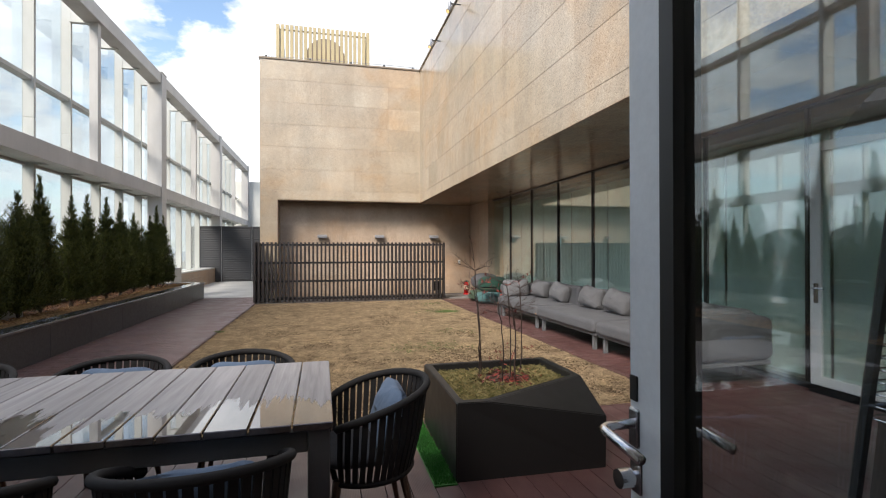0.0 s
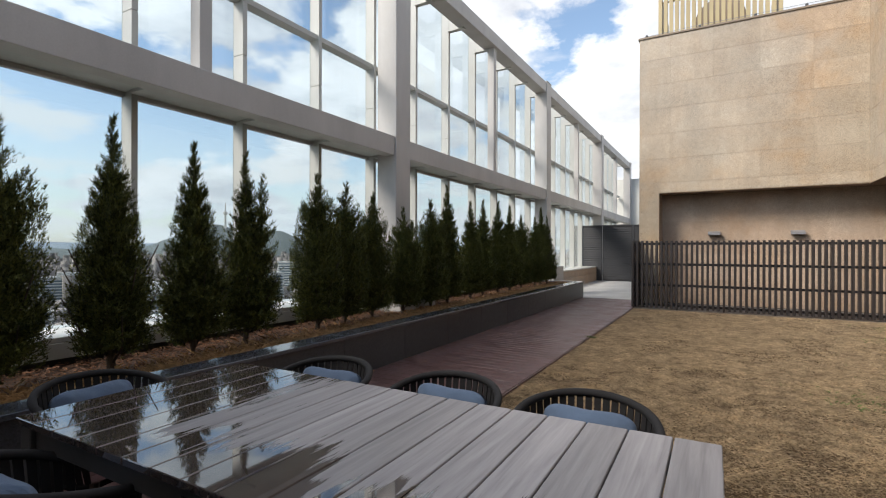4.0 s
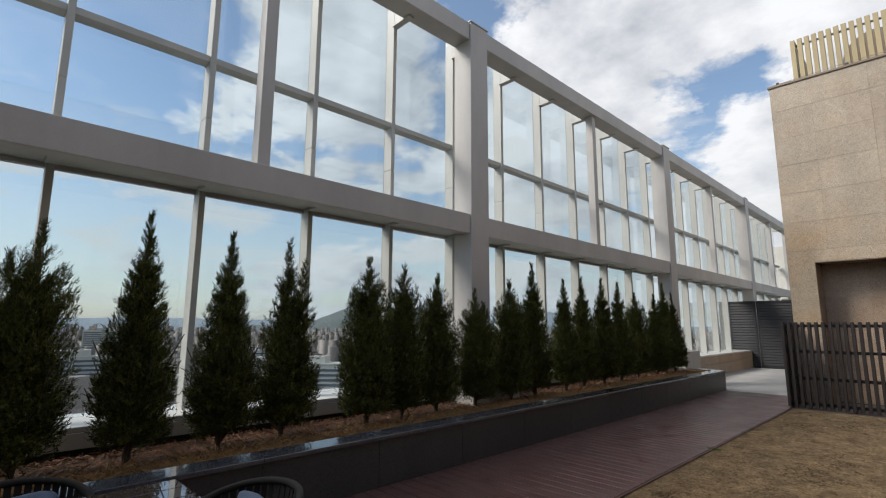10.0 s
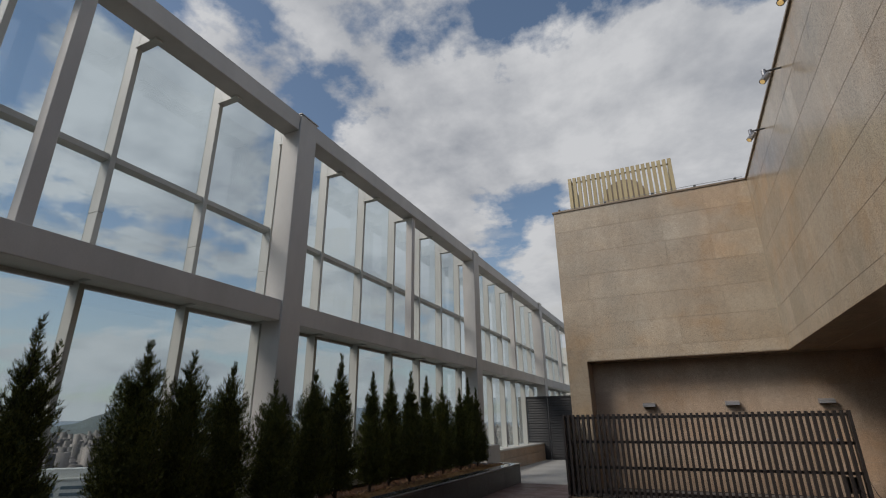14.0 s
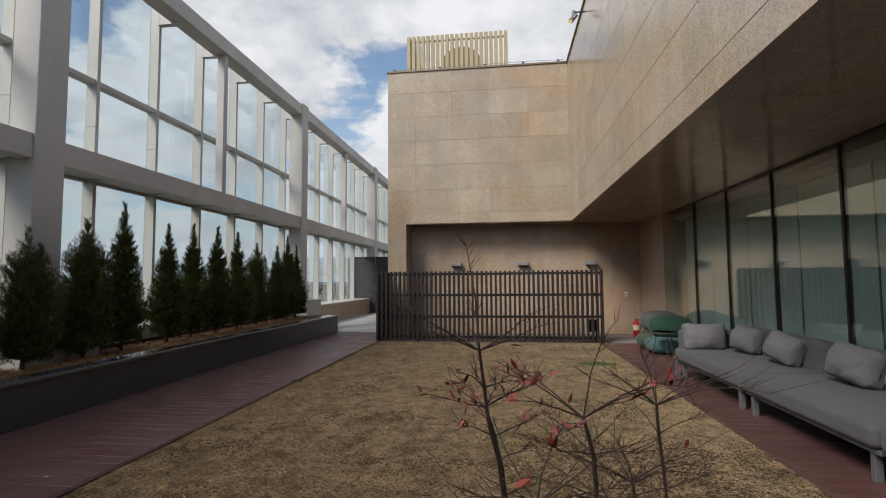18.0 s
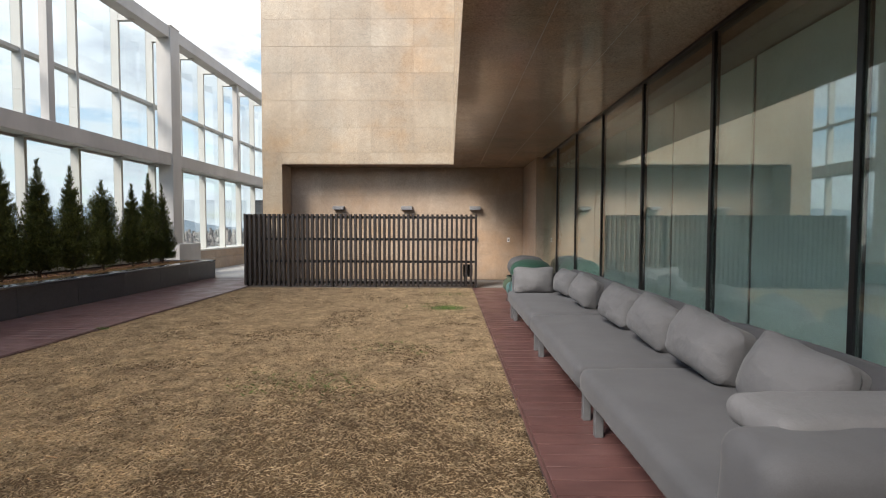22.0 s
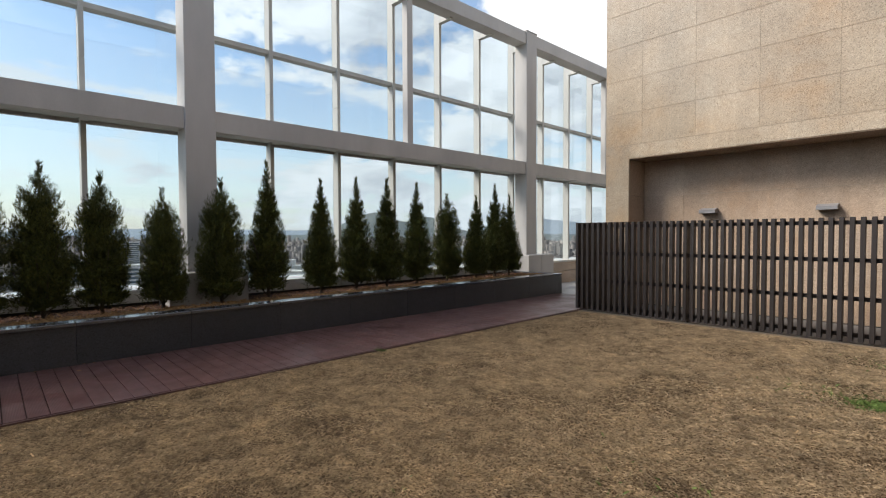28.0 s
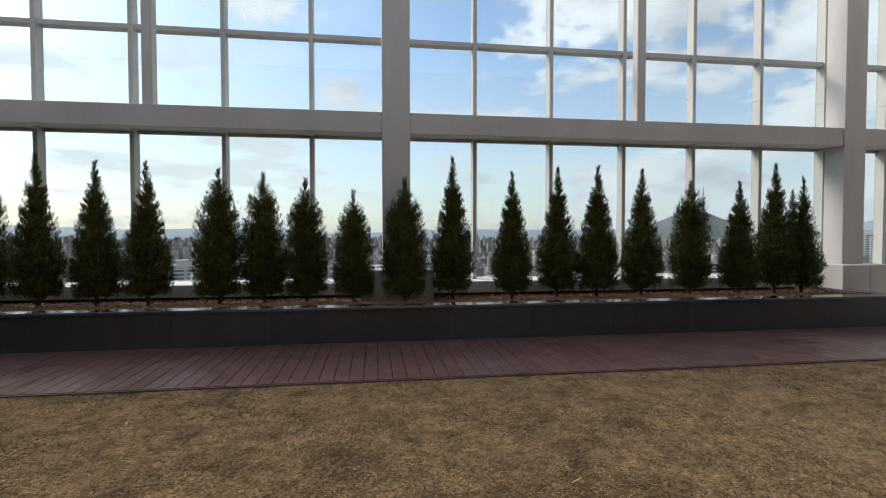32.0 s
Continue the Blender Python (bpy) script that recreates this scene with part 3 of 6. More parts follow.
def blades(name, rng, xy, z, height, width, lean, mat):
    """One curled grass blade at each place: a pair of triangles in a bent strip."""
    n = len(xy)
    a = rng.uniform(0, 2 * np.pi, n)
    h = rng.uniform(height[0], height[1], n)
    l = rng.uniform(lean[0], lean[1], n) * h
    w = rng.uniform(0.6, 1.2, n) * width
    b = rng.uniform(0, 2 * np.pi, n)
    base = np.column_stack([xy, np.full(n, z) if np.isscalar(z) else z])
    side = np.column_stack([np.cos(b), np.sin(b), np.zeros(n)]) * w[:, None]
    out = np.column_stack([np.cos(a), np.sin(a), np.zeros(n)])
    mid = base + out * (l * 0.35)[:, None] + np.column_stack([np.zeros((n, 2)), h * 0.62])
    tip = base + out * l[:, None] + np.column_stack([np.zeros((n, 2)), h * 0.85])
    v = np.stack([base - side, base + side, mid, tip], 1).reshape(-1, 3)
    i = np.arange(n)[:, None] * 4
    f = np.concatenate([i + [0, 1, 2], i + [1, 3, 2]], 0)
    return tri_soup(name, v, f, mat)


def structure(name, bm, mat, label, category, smooth=False):
    return tagged(part(name, bm, mat, None, "", smooth), label, category, "", "structure")


# ---------------------------------------------------------------- plan
SOFFIT, ROOF = 2.92, 7.07          # underside of the upper storey, top of its walls
WALL_N, WALL_E = 15.0, 2.87        # granite faces of the upper storey
RECESS_Y, GLASS_X = 15.7, 4.85     # back of the recess, glazed wall
DECK_W, LAWN_W, LAWN_E = -3.6, -1.85, 3.3
LAWN_S, LAWN_N = 4.0, 13.98
COL_FACE, PANE_X, BAY = -4.8, -5.6, 1.389
COL_Y = [8.115 + 8.32 * k for k in (-2, -1, 0, 1, 2, 3)]
END_Y = 33.2
ROWS_Z = [7.07, 6.45, 5.79, 5.15, 4.49, 3.83, 3.20, 2.92]

# ---------------------------------------------------------------- ground and building shell
slab = boxes((-6.0, 9.0, -6.0, END_Y, -0.5, -0.06))
structure("floor", slab, "joist", "dark roof slab under the timber deck", "floor")
structure("pavement", boxes((-5.45, -1.90, 16.05, END_Y, -0.055, -0.012)), "concrete", "pale concrete paving beyond the deck", "pavement")
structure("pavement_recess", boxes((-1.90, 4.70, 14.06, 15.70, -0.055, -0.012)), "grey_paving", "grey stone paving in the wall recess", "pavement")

wall_n = structure("wall_north", boxes((-1.866, 9.0, WALL_N + 0.004, 24.0, SOFFIT + 0.02, ROOF - 0.03), (-1.866, -1.40, WALL_N + 0.004, 24.0, 0.0, SOFFIT + 0.02),
                                       (-1.40, 9.0, RECESS_Y + 0.004, 24.0, 0.0, SOFFIT + 0.02)), "joint", "beige granite clad wall of the upper storey", "wall")
wall_e = structure("wall_east", boxes((WALL_E + 0.004, 9.0, -6.0, WALL_N + 0.02, SOFFIT + 0.02, ROOF - 0.03)), "joint", "polished beige granite wall above the glazed lounge", "wall")
pier = structure("wall_pier", boxes((4.72, 9.0, 13.82, RECESS_Y + 0.02, 0.0, SOFFIT + 0.02)), "joint", "beige granite pier beside the glazed wall", "wall")
slabs = [(x0 + 0.003, x1 - 0.003, y0 + 0.002, y0 + 1.208, SOFFIT, SOFFIT + 0.018) for x0, x1 in ((WALL_E - 0.003, 3.53), (3.53, 4.165), (4.165, 4.86)) for y0 in [-0.66 + 1.21 * k for k in range(13)]]
structure("ceiling", boxes(*slabs, (WALL_E, 4.86, -6.0, -0.66, SOFFIT, SOFFIT + 0.018), (4.86, 9.0, -6.0, WALL_N, SOFFIT, SOFFIT + 0.018), (-1.39, 4.74, WALL_N + 0.08, RECESS_Y, SOFFIT, SOFFIT + 0.018), (-1.39, WALL_E - 0.001, WALL_N, WALL_N + 0.08, SOFFIT, SOFFIT + 0.018)), "soffit", "polished granite soffit over the lounge front", "ceiling")
structure("trim_soffit_joints", boxes(*[(x - 0.0028, x + 0.0028, -0.66, 14.99, SOFFIT + 0.0015, SOFFIT + 0.016) for x in (3.53, 4.165)], *[(WALL_E, 4.86, y - 0.0018, y + 0.0018, SOFFIT + 0.002, SOFFIT + 0.015) for y in [-0.66 + 1.21 * k for k in range(1, 13)]]), "pale_joint", "pale sealant joints between the soffit slabs", "trim")
structure("wall_south", boxes((-6.0, -0.62, -0.45, -0.12, -0.06, 3.0), (0.70, 9.0, -0.45, -0.12, -0.06, 3.0), (-0.62, 0.70, -0.45, -0.12, 2.45, 3.0), (-6.0, WALL_E, -6.0, -5.7, -0.06, 3.0), (-6.0, WALL_E + 0.02, -6.0, -0.12, 3.0, 3.2)),
          "plaster", "plain plastered wall with the door opening", "wall")
# added wall out of view; its height tunes how far it blocks the sun
structure("wall_south_upper", boxes((-4.4, WALL_E, -0.5, -0.2, 3.2, 4.3)), "plaster", "unseen upper wall over the door, height set to shape the light", "wall")
structure("wall_end", boxes((-6.0, -1.9, END_Y, END_Y + 0.3, -0.06, 3.06), (-6.0, -1.9, END_Y + 0.02, END_Y + 0.3, 3.06, 3.20), (-6.0, -1.9, END_Y, END_Y + 0.3, 3.20, 5.85)), "sill", "pale panelled wall closing the far end", "wall")
structure("lounge_room", boxes((8.6, 8.8, -0.12, 13.82, 0, SOFFIT), (4.95, 8.6, -0.12, 13.82, -0.06, 0.0), (4.95, 8.6, -0.12, 13.82, SOFFIT - 0.2, SOFFIT - 0.12)), "room", "plain pale walls of the lounge behind the glass", "wall")
structure("coping_1", boxes((-1.90, 9.0, WALL_N - 0.03, WALL_N + 0.35, ROOF - 0.03, ROOF + 0.02), bevel=0.006), "coping", "bronze metal coping along the roof edge", "trim")
structure("coping_2", boxes((WALL_E - 0.03, WALL_E + 0.35, -6.0, WALL_N - 0.03, ROOF - 0.03, ROOF + 0.02), bevel=0.006), "coping", "bronze metal coping along the roof edge", "trim")

# ---------------------------------------------------------------- curtain wall
gw = structure("wall_west", boxes((-6.05, -5.05, -6.0, END_Y, -0.06, 0.608)), "sill", "low pale kerb under the tall glazed screen", "wall")
panel_y = -6.0
while panel_y < END_Y:
    part("kerb_panel", boxes((-5.05, -5.02, panel_y + 0.006, min(panel_y + 1.383, END_Y), 0.47 if panel_y < 15.5 else 0.36, 0.61), bevel=0.004), "sill" if panel_y < 15.5 else "recess", gw)
    if panel_y > 14.5:
        part("kerb_panel", boxes((-5.05, -5.02, panel_y + 0.006, min(panel_y + 1.383, END_Y), -0.012, 0.352), bevel=0.004), "recess", gw, "beige granite kerb panel")
    panel_y += BAY
# black strip paints the shade in the gap below the kerb panels
part("shade_strip", boxes((-5.05, -5.046, -6.0, 15.5, 0.36, 0.47)), "rubber", gw, "black strip standing in for shade under the kerb panels")
part("sill", boxes((-5.85, -5.03, -6.0, END_Y, 0.61, 0.66), bevel=0.006), "sill", gw, "pale metal sill")
for i, cy in enumerate(COL_Y):
    part("column", boxes((-5.20, COL_FACE, cy - 0.22, cy + 0.22, 0.0, 6.81), bevel=0.008), "steel", gw, "light grey painted box column")
    part("column_cap", boxes((-5.2, COL_FACE + 0.012, cy - 0.235, cy + 0.235, 6.81, 6.835), bevel=0.004), "steel", gw)
    if cy < 20:
        part("base_block", boxes((-5.06, -4.47, cy - 0.555, cy - 0.002, 0.36, 0.90), (-5.06, -4.47, cy + 0.002, cy + 0.555, 0.36, 0.90), bevel=0.006), "steel", gw, "pale stone block at the column foot")
    if i < len(COL_Y) - 1:
        a, b = cy + 0.222, cy + 8.32 - 0.222
        part("beam", boxes((-5.05, COL_FACE - 0.03, a, b, 3.05, 3.375), bevel=0.006), "steel", gw, "light grey painted steel beam")
        part("top_beam", boxes((-5.19, COL_FACE - 0.03, a, b, 6.485, 6.80), bevel=0.006), "steel", gw, "light grey painted steel beam")
        part("mid_post", boxes((-5.07, -4.90, cy + 4.63 - 0.075 - (0.43 if i > 1 else 0), cy + 4.63 + 0.075 - (0.43 if i > 1 else 0), 3.376, 6.484), bevel=0.005), "steel", gw, "slim grey steel post")
        part("ledge", boxes((-5.69, -5.202, cy, cy + 8.318, 3.125, 3.20), (-5.202, -5.052, a, b, 3.125, 3.20)), "mullion", gw)
        part("head_rail", boxes((-5.632, -5.56, cy, cy + 8.318, 3.075, 3.124), bevel=0.003), "steel", gw)
mull_low = to_mesh("mullion", boxes((-5.63, -5.43, -0.034, 0.034, 0.66, 3.12), bevel=0.004), "mullion")
mull_up = to_mesh("mullion_upper", boxes((-5.63, -5.43, -0.034, 0.034, 3.205, 3.983), (-5.63, -5.43, -0.034, 0.034, 3.993, 7.0), (-5.62, -5.44, -0.028, 0.028, 3.98, 3.996), bevel=0.004), "mullion")
arm = to_mesh("bracket", boxes((-5.46, -5.04, -0.055, 0.055, 6.448, 6.483), (-5.428, -5.192, -0.034, 0.034, 6.486, 6.78), bevel=0.003), "mullion")
lug = to_mesh("lug", boxes((-5.428, -5.056, -0.055, 0.055, 3.085, 3.124), bevel=0.004), "mullion")
pane_low = to_mesh("pane", boxes((-5.625, -5.607, -BAY / 2 + 0.034, BAY / 2 - 0.034, 0.66, 3.12)), "glass")
pane_mid = to_mesh("pane_middle", boxes((-5.625, -5.607, -BAY / 2 + 0.034, BAY / 2 - 0.034, 3.20, 4.705)), "glass")
pane_up = to_mesh("pane_upper", boxes((-5.625, -5.607, -BAY / 2 + 0.034, BAY / 2 - 0.034, 4.785, 7.0)), "glass")
rail = to_mesh("transom", boxes((-5.63, -5.46, -BAY / 2 + 0.034, BAY / 2 - 0.034, 4.705, 4.785), bevel=0.004), "mullion")
k0 = round((COL_Y[0] - 8.125) / BAY)
for k in range(k0, 19):
    y = 8.125 + BAY * k
    at = pose(0, y, 0)
    mid = pose(0, y + BAY / 2, 0)
    if y > END_Y - 0.2:
        break
    part("mullion", mull_low, "", gw, m=at)
    part("mullion_upper", mull_up, "", gw, m=at)
    part("bracket", arm, "", gw, m=at)
    part("lug", lug, "", gw, m=at)
    if y + BAY < END_Y:
        for nm, me in (("pane", pane_low), ("pane", pane_mid), ("pane", pane_up)):
            p = part(nm, me, "", gw, m=mid)
            p.visible_shadow = False
        part("transom", rail, "", gw, m=mid)

# ---------------------------------------------------------------- east glazing
ge = structure("window_1", boxes((GLASS_X - 0.02, GLASS_X + 0.10, -0.1, 13.80, -0.05, 0.05), (GLASS_X - 0.01, GLASS_X + 0.10, -0.1, 13.80, SOFFIT - 0.025, SOFFIT)), "black_frame", "tall teal tinted glazing in slim black frames", "window")
yy = 13.84
while yy > 0.4:
    part("mullion", boxes((GLASS_X + 0.005, GLASS_X + 0.06, yy - 0.02, yy + 0.02, 0.05, SOFFIT - 0.025), bevel=0.003), "black_frame", ge)
    p = part("pane", boxes((GLASS_X + 0.02, GLASS_X + 0.04, yy - 1.40 + 0.02, yy - 0.02, 0.05, SOFFIT - 0.025)), "teal_glass", ge)
    p.visible_shadow = False
    part("blind", boxes((GLASS_X + 0.34, GLASS_X + 0.35, yy - 1.40 + 0.02, yy - 0.02, 0.02, SOFFIT - 0.22)), "blind", ge, "drawn pale roller blind")
    yy -= 1.40

leaf2 = structure("door_2", boxes((GLASS_X - 0.03, GLASS_X - 0.001, 3.86, 3.975, 0.055, 2.50), (GLASS_X - 0.03, GLASS_X - 0.001, 3.0, 3.10, 0.055, 2.50), (GLASS_X - 0.03, GLASS_X - 0.001, 3.10, 3.86, 2.41, 2.50), (GLASS_X - 0.03, GLASS_X - 0.001, 3.10, 3.86, 0.055, 0.15), bevel=0.003), "door_frame", "pale framed glass door closed in the lounge glazing", "door")
part("handle", tube(bmesh.new(), [(GLASS_X - 0.03, 3.91, 1.03), (GLASS_X - 0.085, 3.91, 1.03), (GLASS_X - 0.085, 3.79, 1.03)], 0.009, 8), "chrome", leaf2, "steel lever handle")
part("lock_plate", boxes((GLASS_X - 0.036, GLASS_X - 0.03, 3.885, 3.935, 0.88, 1.08), bevel=0.002), "chrome", leaf2)

# ---------------------------------------------------------------- gate and end
gate = thing("louvre_gate", pose(-6.1, 24.5, 0), "dark grey louvred metal double gate, closed", "gate")
for gx in (0.02, 1.36, 2.70):
    part("gate_frame", boxes((gx, gx + 0.06, -0.03, 0.03, 0, 2.58), (gx + 1.26, gx + 1.32, -0.03, 0.03, 0, 2.58), (gx + 0.06, gx + 1.26, -0.03, 0.03, 2.50, 2.58), (gx + 0.06, gx + 1.26, -0.03, 0.03, 0.0, 0.08)), "gate", gate)
    part("backing", boxes((gx + 0.06, gx + 1.26, 0.012, 0.026, 0.08, 2.50)), "gate", gate)
    lou = to_mesh("slat", boxes((gx + 0.06, gx + 1.26, -0.02, 0.0, -0.045, 0.045)), "gate")
    for j in range(23):
        part("slat", lou, "", gate, m=pose(0, 0, 0.14 + j * 0.104, -12, 0, 0))

# ---------------------------------------------------------------- fence
def fence():
    f = thing("slatted_fence", pose(0, 0, 0), "dark brown metal slat fence standing at the lawn edge", "fence")
    slat = to_mesh("slat", boxes((-0.026, 0.026, -0.05, 0.05, 0.03, 1.66), bevel=0.003), "fence")
    x0, x1 = -1.88, 3.38
    n = 48
    for i in range(n + 1):
        part("slat", slat, "", f, m=pose(x0 + (x1 - x0) * i / n, 13.98, 0))
    for i in range(1, 9):
        part("slat", slat, "", f, m=pose(x0, 13.98 + i * 0.118, 0, 0, 0, 90))
    for z in (0.10, 0.58, 1.09, 1.59):
        part("rail", boxes((x0, x1, 14.03, 14.07, z - 0.028, z + 0.028)), "fence", f)
        part("rail", boxes((x0 + 0.03, x0 + 0.07, 14.07, 14.95, z - 0.028, z + 0.028)), "fence", f)
    for x in [x0 + (x1 - x0) * j / n for j in (0, 9, 18, 27, 36, 48)]:
        part("post", boxes((x - 0.018, x + 0.018, 14.072, 14.13, -0.012, 1.62)), "fence", f)


fence()
locker = thing("control_box", pose(3.20, 14.30, 0), "small black metal box on legs behind the fence", "box")
part("body", boxes((-0.10, 0.12, -0.06, 0.06, 0.22, 0.50), bevel=0.006), "dark_metal", locker)
for x in (-0.07, 0.09):
    part("leg", boxes((x - 0.012, x + 0.012, -0.012, 0.012, -0.012, 0.22)), "dark_metal", locker)

# ---------------------------------------------------------------- wall lamps and small fixtures
for x in (-0.12, 1.66, 3.44):
    lamp = thing("wall_lamp", pose(x, RECESS_Y, 1.87), "grey metal box wall lamp on the granite", "wall lamp", "wall lamps in the recess")
    part("backplate", boxes((-0.06, 0.06, -0.012, 0.0, -0.04, 0.04)), "lamp_metal", lamp)
    bm = bmesh.new()
    v = [bm.verts.new(p) for p in ((-0.14, -0.012, -0.04), (0.14, -0.012, -0.04), (0.14, -0.17, -0.04), (-0.14, -0.17, -0.04), (-0.14, -0.012, 0.06), (0.14, -0.012, 0.06), (0.14, -0.17, 0.02), (-0.14, -0.17, 0.02))]
    for q in ((0, 1, 2, 3), (4, 7, 6, 5), (0, 4, 5, 1), (1, 5, 6, 2), (2, 6, 7, 3), (3, 7, 4, 0)):
        bm.faces.new([v[i] for i in q])
    part("housing", bm, "lamp_metal", lamp)
for x, z, nm, lb in ((4.32, 1.05, "wall_socket", "white weatherproof wall socket on granite"), (3.49, 1.06, "wall_switch", "small grey switch plate on granite")):
    s = thing(nm, pose(x, RECESS_Y, z), lb, "socket")
    part("cover", boxes((-0.035, 0.035, -0.03, 0.0, -0.06, 0.06), bevel=0.006), "white_plastic" if nm == "wall_socket" else "lamp_metal", s)
    part("lip", boxes((-0.02, 0.02, -0.036, -0.03, -0.03, 0.02)), "lamp_metal", s)

ext = thing("fire_extinguisher", pose(4.45, 15.30, -0.012), "red fire extinguisher with a cream label by the wall", "extinguisher")
bm = bmesh.new()
tube(bm, [(0, 0, 0.05), (0, 0, 0.055), (0, 0, 0.34), (0, 0, 0.385), (0, 0, 0.41)], [0.06, 0.075, 0.075, 0.055, 0.025], 16)
tank = part("cylinder", bm, "red_paint", ext, smooth=True)
part("base", tube(bmesh.new(), [(0, 0, 0), (0, 0, 0.05)], [0.10, 0.085], 16), "red_paint", ext)
part("label", tube(bmesh.new(), [(0, 0, 0.17), (0, 0, 0.30)], 0.0765, 16, cap=False), "label", tank, "cream printed label")
valve = part("valve", boxes((-0.02, 0.02, -0.02, 0.02, 0.40, 0.45), bevel=0.004), "dark_metal", ext)
part("lever", boxes((-0.012, 0.012, -0.10, 0.02, 0.452, 0.464), bevel=0.003), "dark_metal", valve)
part("hose", tube(bmesh.new(), [(0.02, 0, 0.43), (0.09, 0, 0.42), (0.11, 0, 0.33), (0.085, 0, 0.16)], 0.011, 6), "rubber", valve)

# ---------------------------------------------------------------- roof top
scr = thing("roof_screen", pose(-1.47, 15.75, ROOF - 0.03), "gold painted tube screen round a cooling fan on the roof", "roof screen")
tubem = to_mesh("slat", boxes((-0.047, 0.047, -0.05, 0.05, 0.0, 1.36), bevel=0.004), "gold")
for i in range(21):
    part("slat", tubem, "", scr, m=pose(0.035 + i * 0.1375, 0, 0))
for i in range(1, 15):
    part("slat", tubem, "", scr, m=pose(0.035, i * 0.1375, 0))
    part("slat", tubem, "", scr, m=pose(2.785, i * 0.1375, 0))
part("rail", boxes((0.0, 2.82, 0.05, 0.08, 0.12, 0.16), (0.0, 2.82, 0.05, 0.08, 1.22, 1.26)), "gold", scr)
fan = thing("cooling_unit", pose(0.0, 16.9, ROOF - 0.03), "dark round cooling fan behind the gold screen", "cooling unit")
part("drum", tube(bmesh.new(), [(0, -0.35, 0.78), (0, 0.5, 0.78)], 0.62, 28), "coping", fan)
part("stand", boxes((-0.5, 0.5, -0.1, 0.4, 0.0, 0.35)), "dark_metal", fan)
for i, x in enumerate((-1.7, -0.45, 0.75, 1.75, 2.65)):
    pin = thing("roof_light", pose(x, 15.05, ROOF + 0.02), "small dark light on the roof coping", "roof light", "small lights on the coping")
    part("body", boxes((-0.03, 0.03, -0.03, 0.03, 0, 0.07), bevel=0.008), "dark_metal", pin)
    part("bracket", boxes((-0.012, 0.012, -0.012, 0.04, 0.07, 0.085)), "lamp_metal", pin)
wire = thing("roof_cable", pose(0, 15.05, ROOF + 0.05), "thin cable strung along the roof coping", "cable")
part("strand", tube(bmesh.new(), [(-1.85, 0, 0), (-0.45, 0, 0.05), (0.75, 0, 0.04), (1.75, 0, 0.05), (2.8, 0, 0.04)], 0.006, 5), "lamp_metal", wire)
for y in (6.75, 8.52, 10.25, 12.15):
    sp = thing("spotlight", pose(WALL_E, y, 6.80), "small steel spotlight on an arm at the roof edge", "spotlight", "spotlights along the roof edge")
    part("arm", tube(bmesh.new(), [(0.0, 0, 0.0), (-0.24, 0, 0.0)], 0.016, 8), "dark_metal", sp)
    part("joint", tube(bmesh.new(), [(-0.24, 0, 0.03), (-0.24, 0, -0.07)], 0.035, 10), "spot_metal", sp)
    head = part("head", tube(bmesh.new(), [(-0.19, 0.02, -0.05), (-0.30, -0.04, -0.20)], 0.05, 12), "spot_metal", sp)
    part("lens", tube(bmesh.new(), [(-0.298, -0.039, -0.198), (-0.304, -0.042, -0.206)], 0.036, 12), "lens", head)

# ---------------------------------------------------------------- planter bed
bed = thing("planter_bed", pose(0, 0, 0), "long raised planter with dark polished granite rim", "planter")
part("core", boxes((-3.78, -3.62, -5.5, 16.03, -0.05, 0.44), (-4.98, -3.62, 15.87, 16.03, -0.05, 0.44)), "face_stone", bed)
yy = -5.5
while yy < 16.0:
    y1 = min(yy + 1.19, 16.03)
    part("cladding", boxes((-3.62, -3.60, yy + 0.002, y1 - 0.002, -0.05, 0.439), bevel=0.002), "face_stone", bed)
    part("rim_stone", boxes((-3.84, -3.575, yy + 0.0015, y1 - 0.0015, 0.44, 0.48), bevel=0.004), "rim_stone", bed)
    yy += 1.19
part("cladding", boxes((-4.98, -3.60, 16.032, 16.052, -0.05, 0.40)), "face_stone", bed)
part("rim_stone", boxes((-4.98, -3.845, 15.82, 16.07, 0.44, 0.48), bevel=0.004), "rim_stone", bed)
bm = bmesh.new()
bmesh.ops.create_grid(bm, x_segments=18, y_segments=200, size=0.5, matrix=Matrix.Translation((-4.43, 5.2, 0.40)) @ Matrix.Diagonal((1.22, 21.3, 1, 1)))
for v in bm.verts:
    v.co.z += noise.noise(v.co * 2.2) * 0.03 + noise.noise(v.co * 9) * 0.012
part("soil", bm, "soil", bed, "brown soil strewn with bark", True)

# ---------------------------------------------------------------- lawn
rng = np.random.default_rng(7)
bm = bmesh.new()
bmesh.ops.create_grid(bm, x_segments=60, y_segments=110, size=0.5, matrix=Matrix.Translation(((LAWN_W + LAWN_E) / 2, (LAWN_S + LAWN_N) / 2, -0.02)) @ Matrix.Diagonal((LAWN_E - LAWN_W, LAWN_N - LAWN_S, 1, 1)))
for v in bm.verts:
    v.co.z += noise.noise(v.co * 0.9) * 0.006 + noise.noise(v.co * 4) * 0.004 - 0.012
lawn = structure("ground_lawn", bm, "turf_soil", "dry straw coloured winter lawn", "lawn", True)


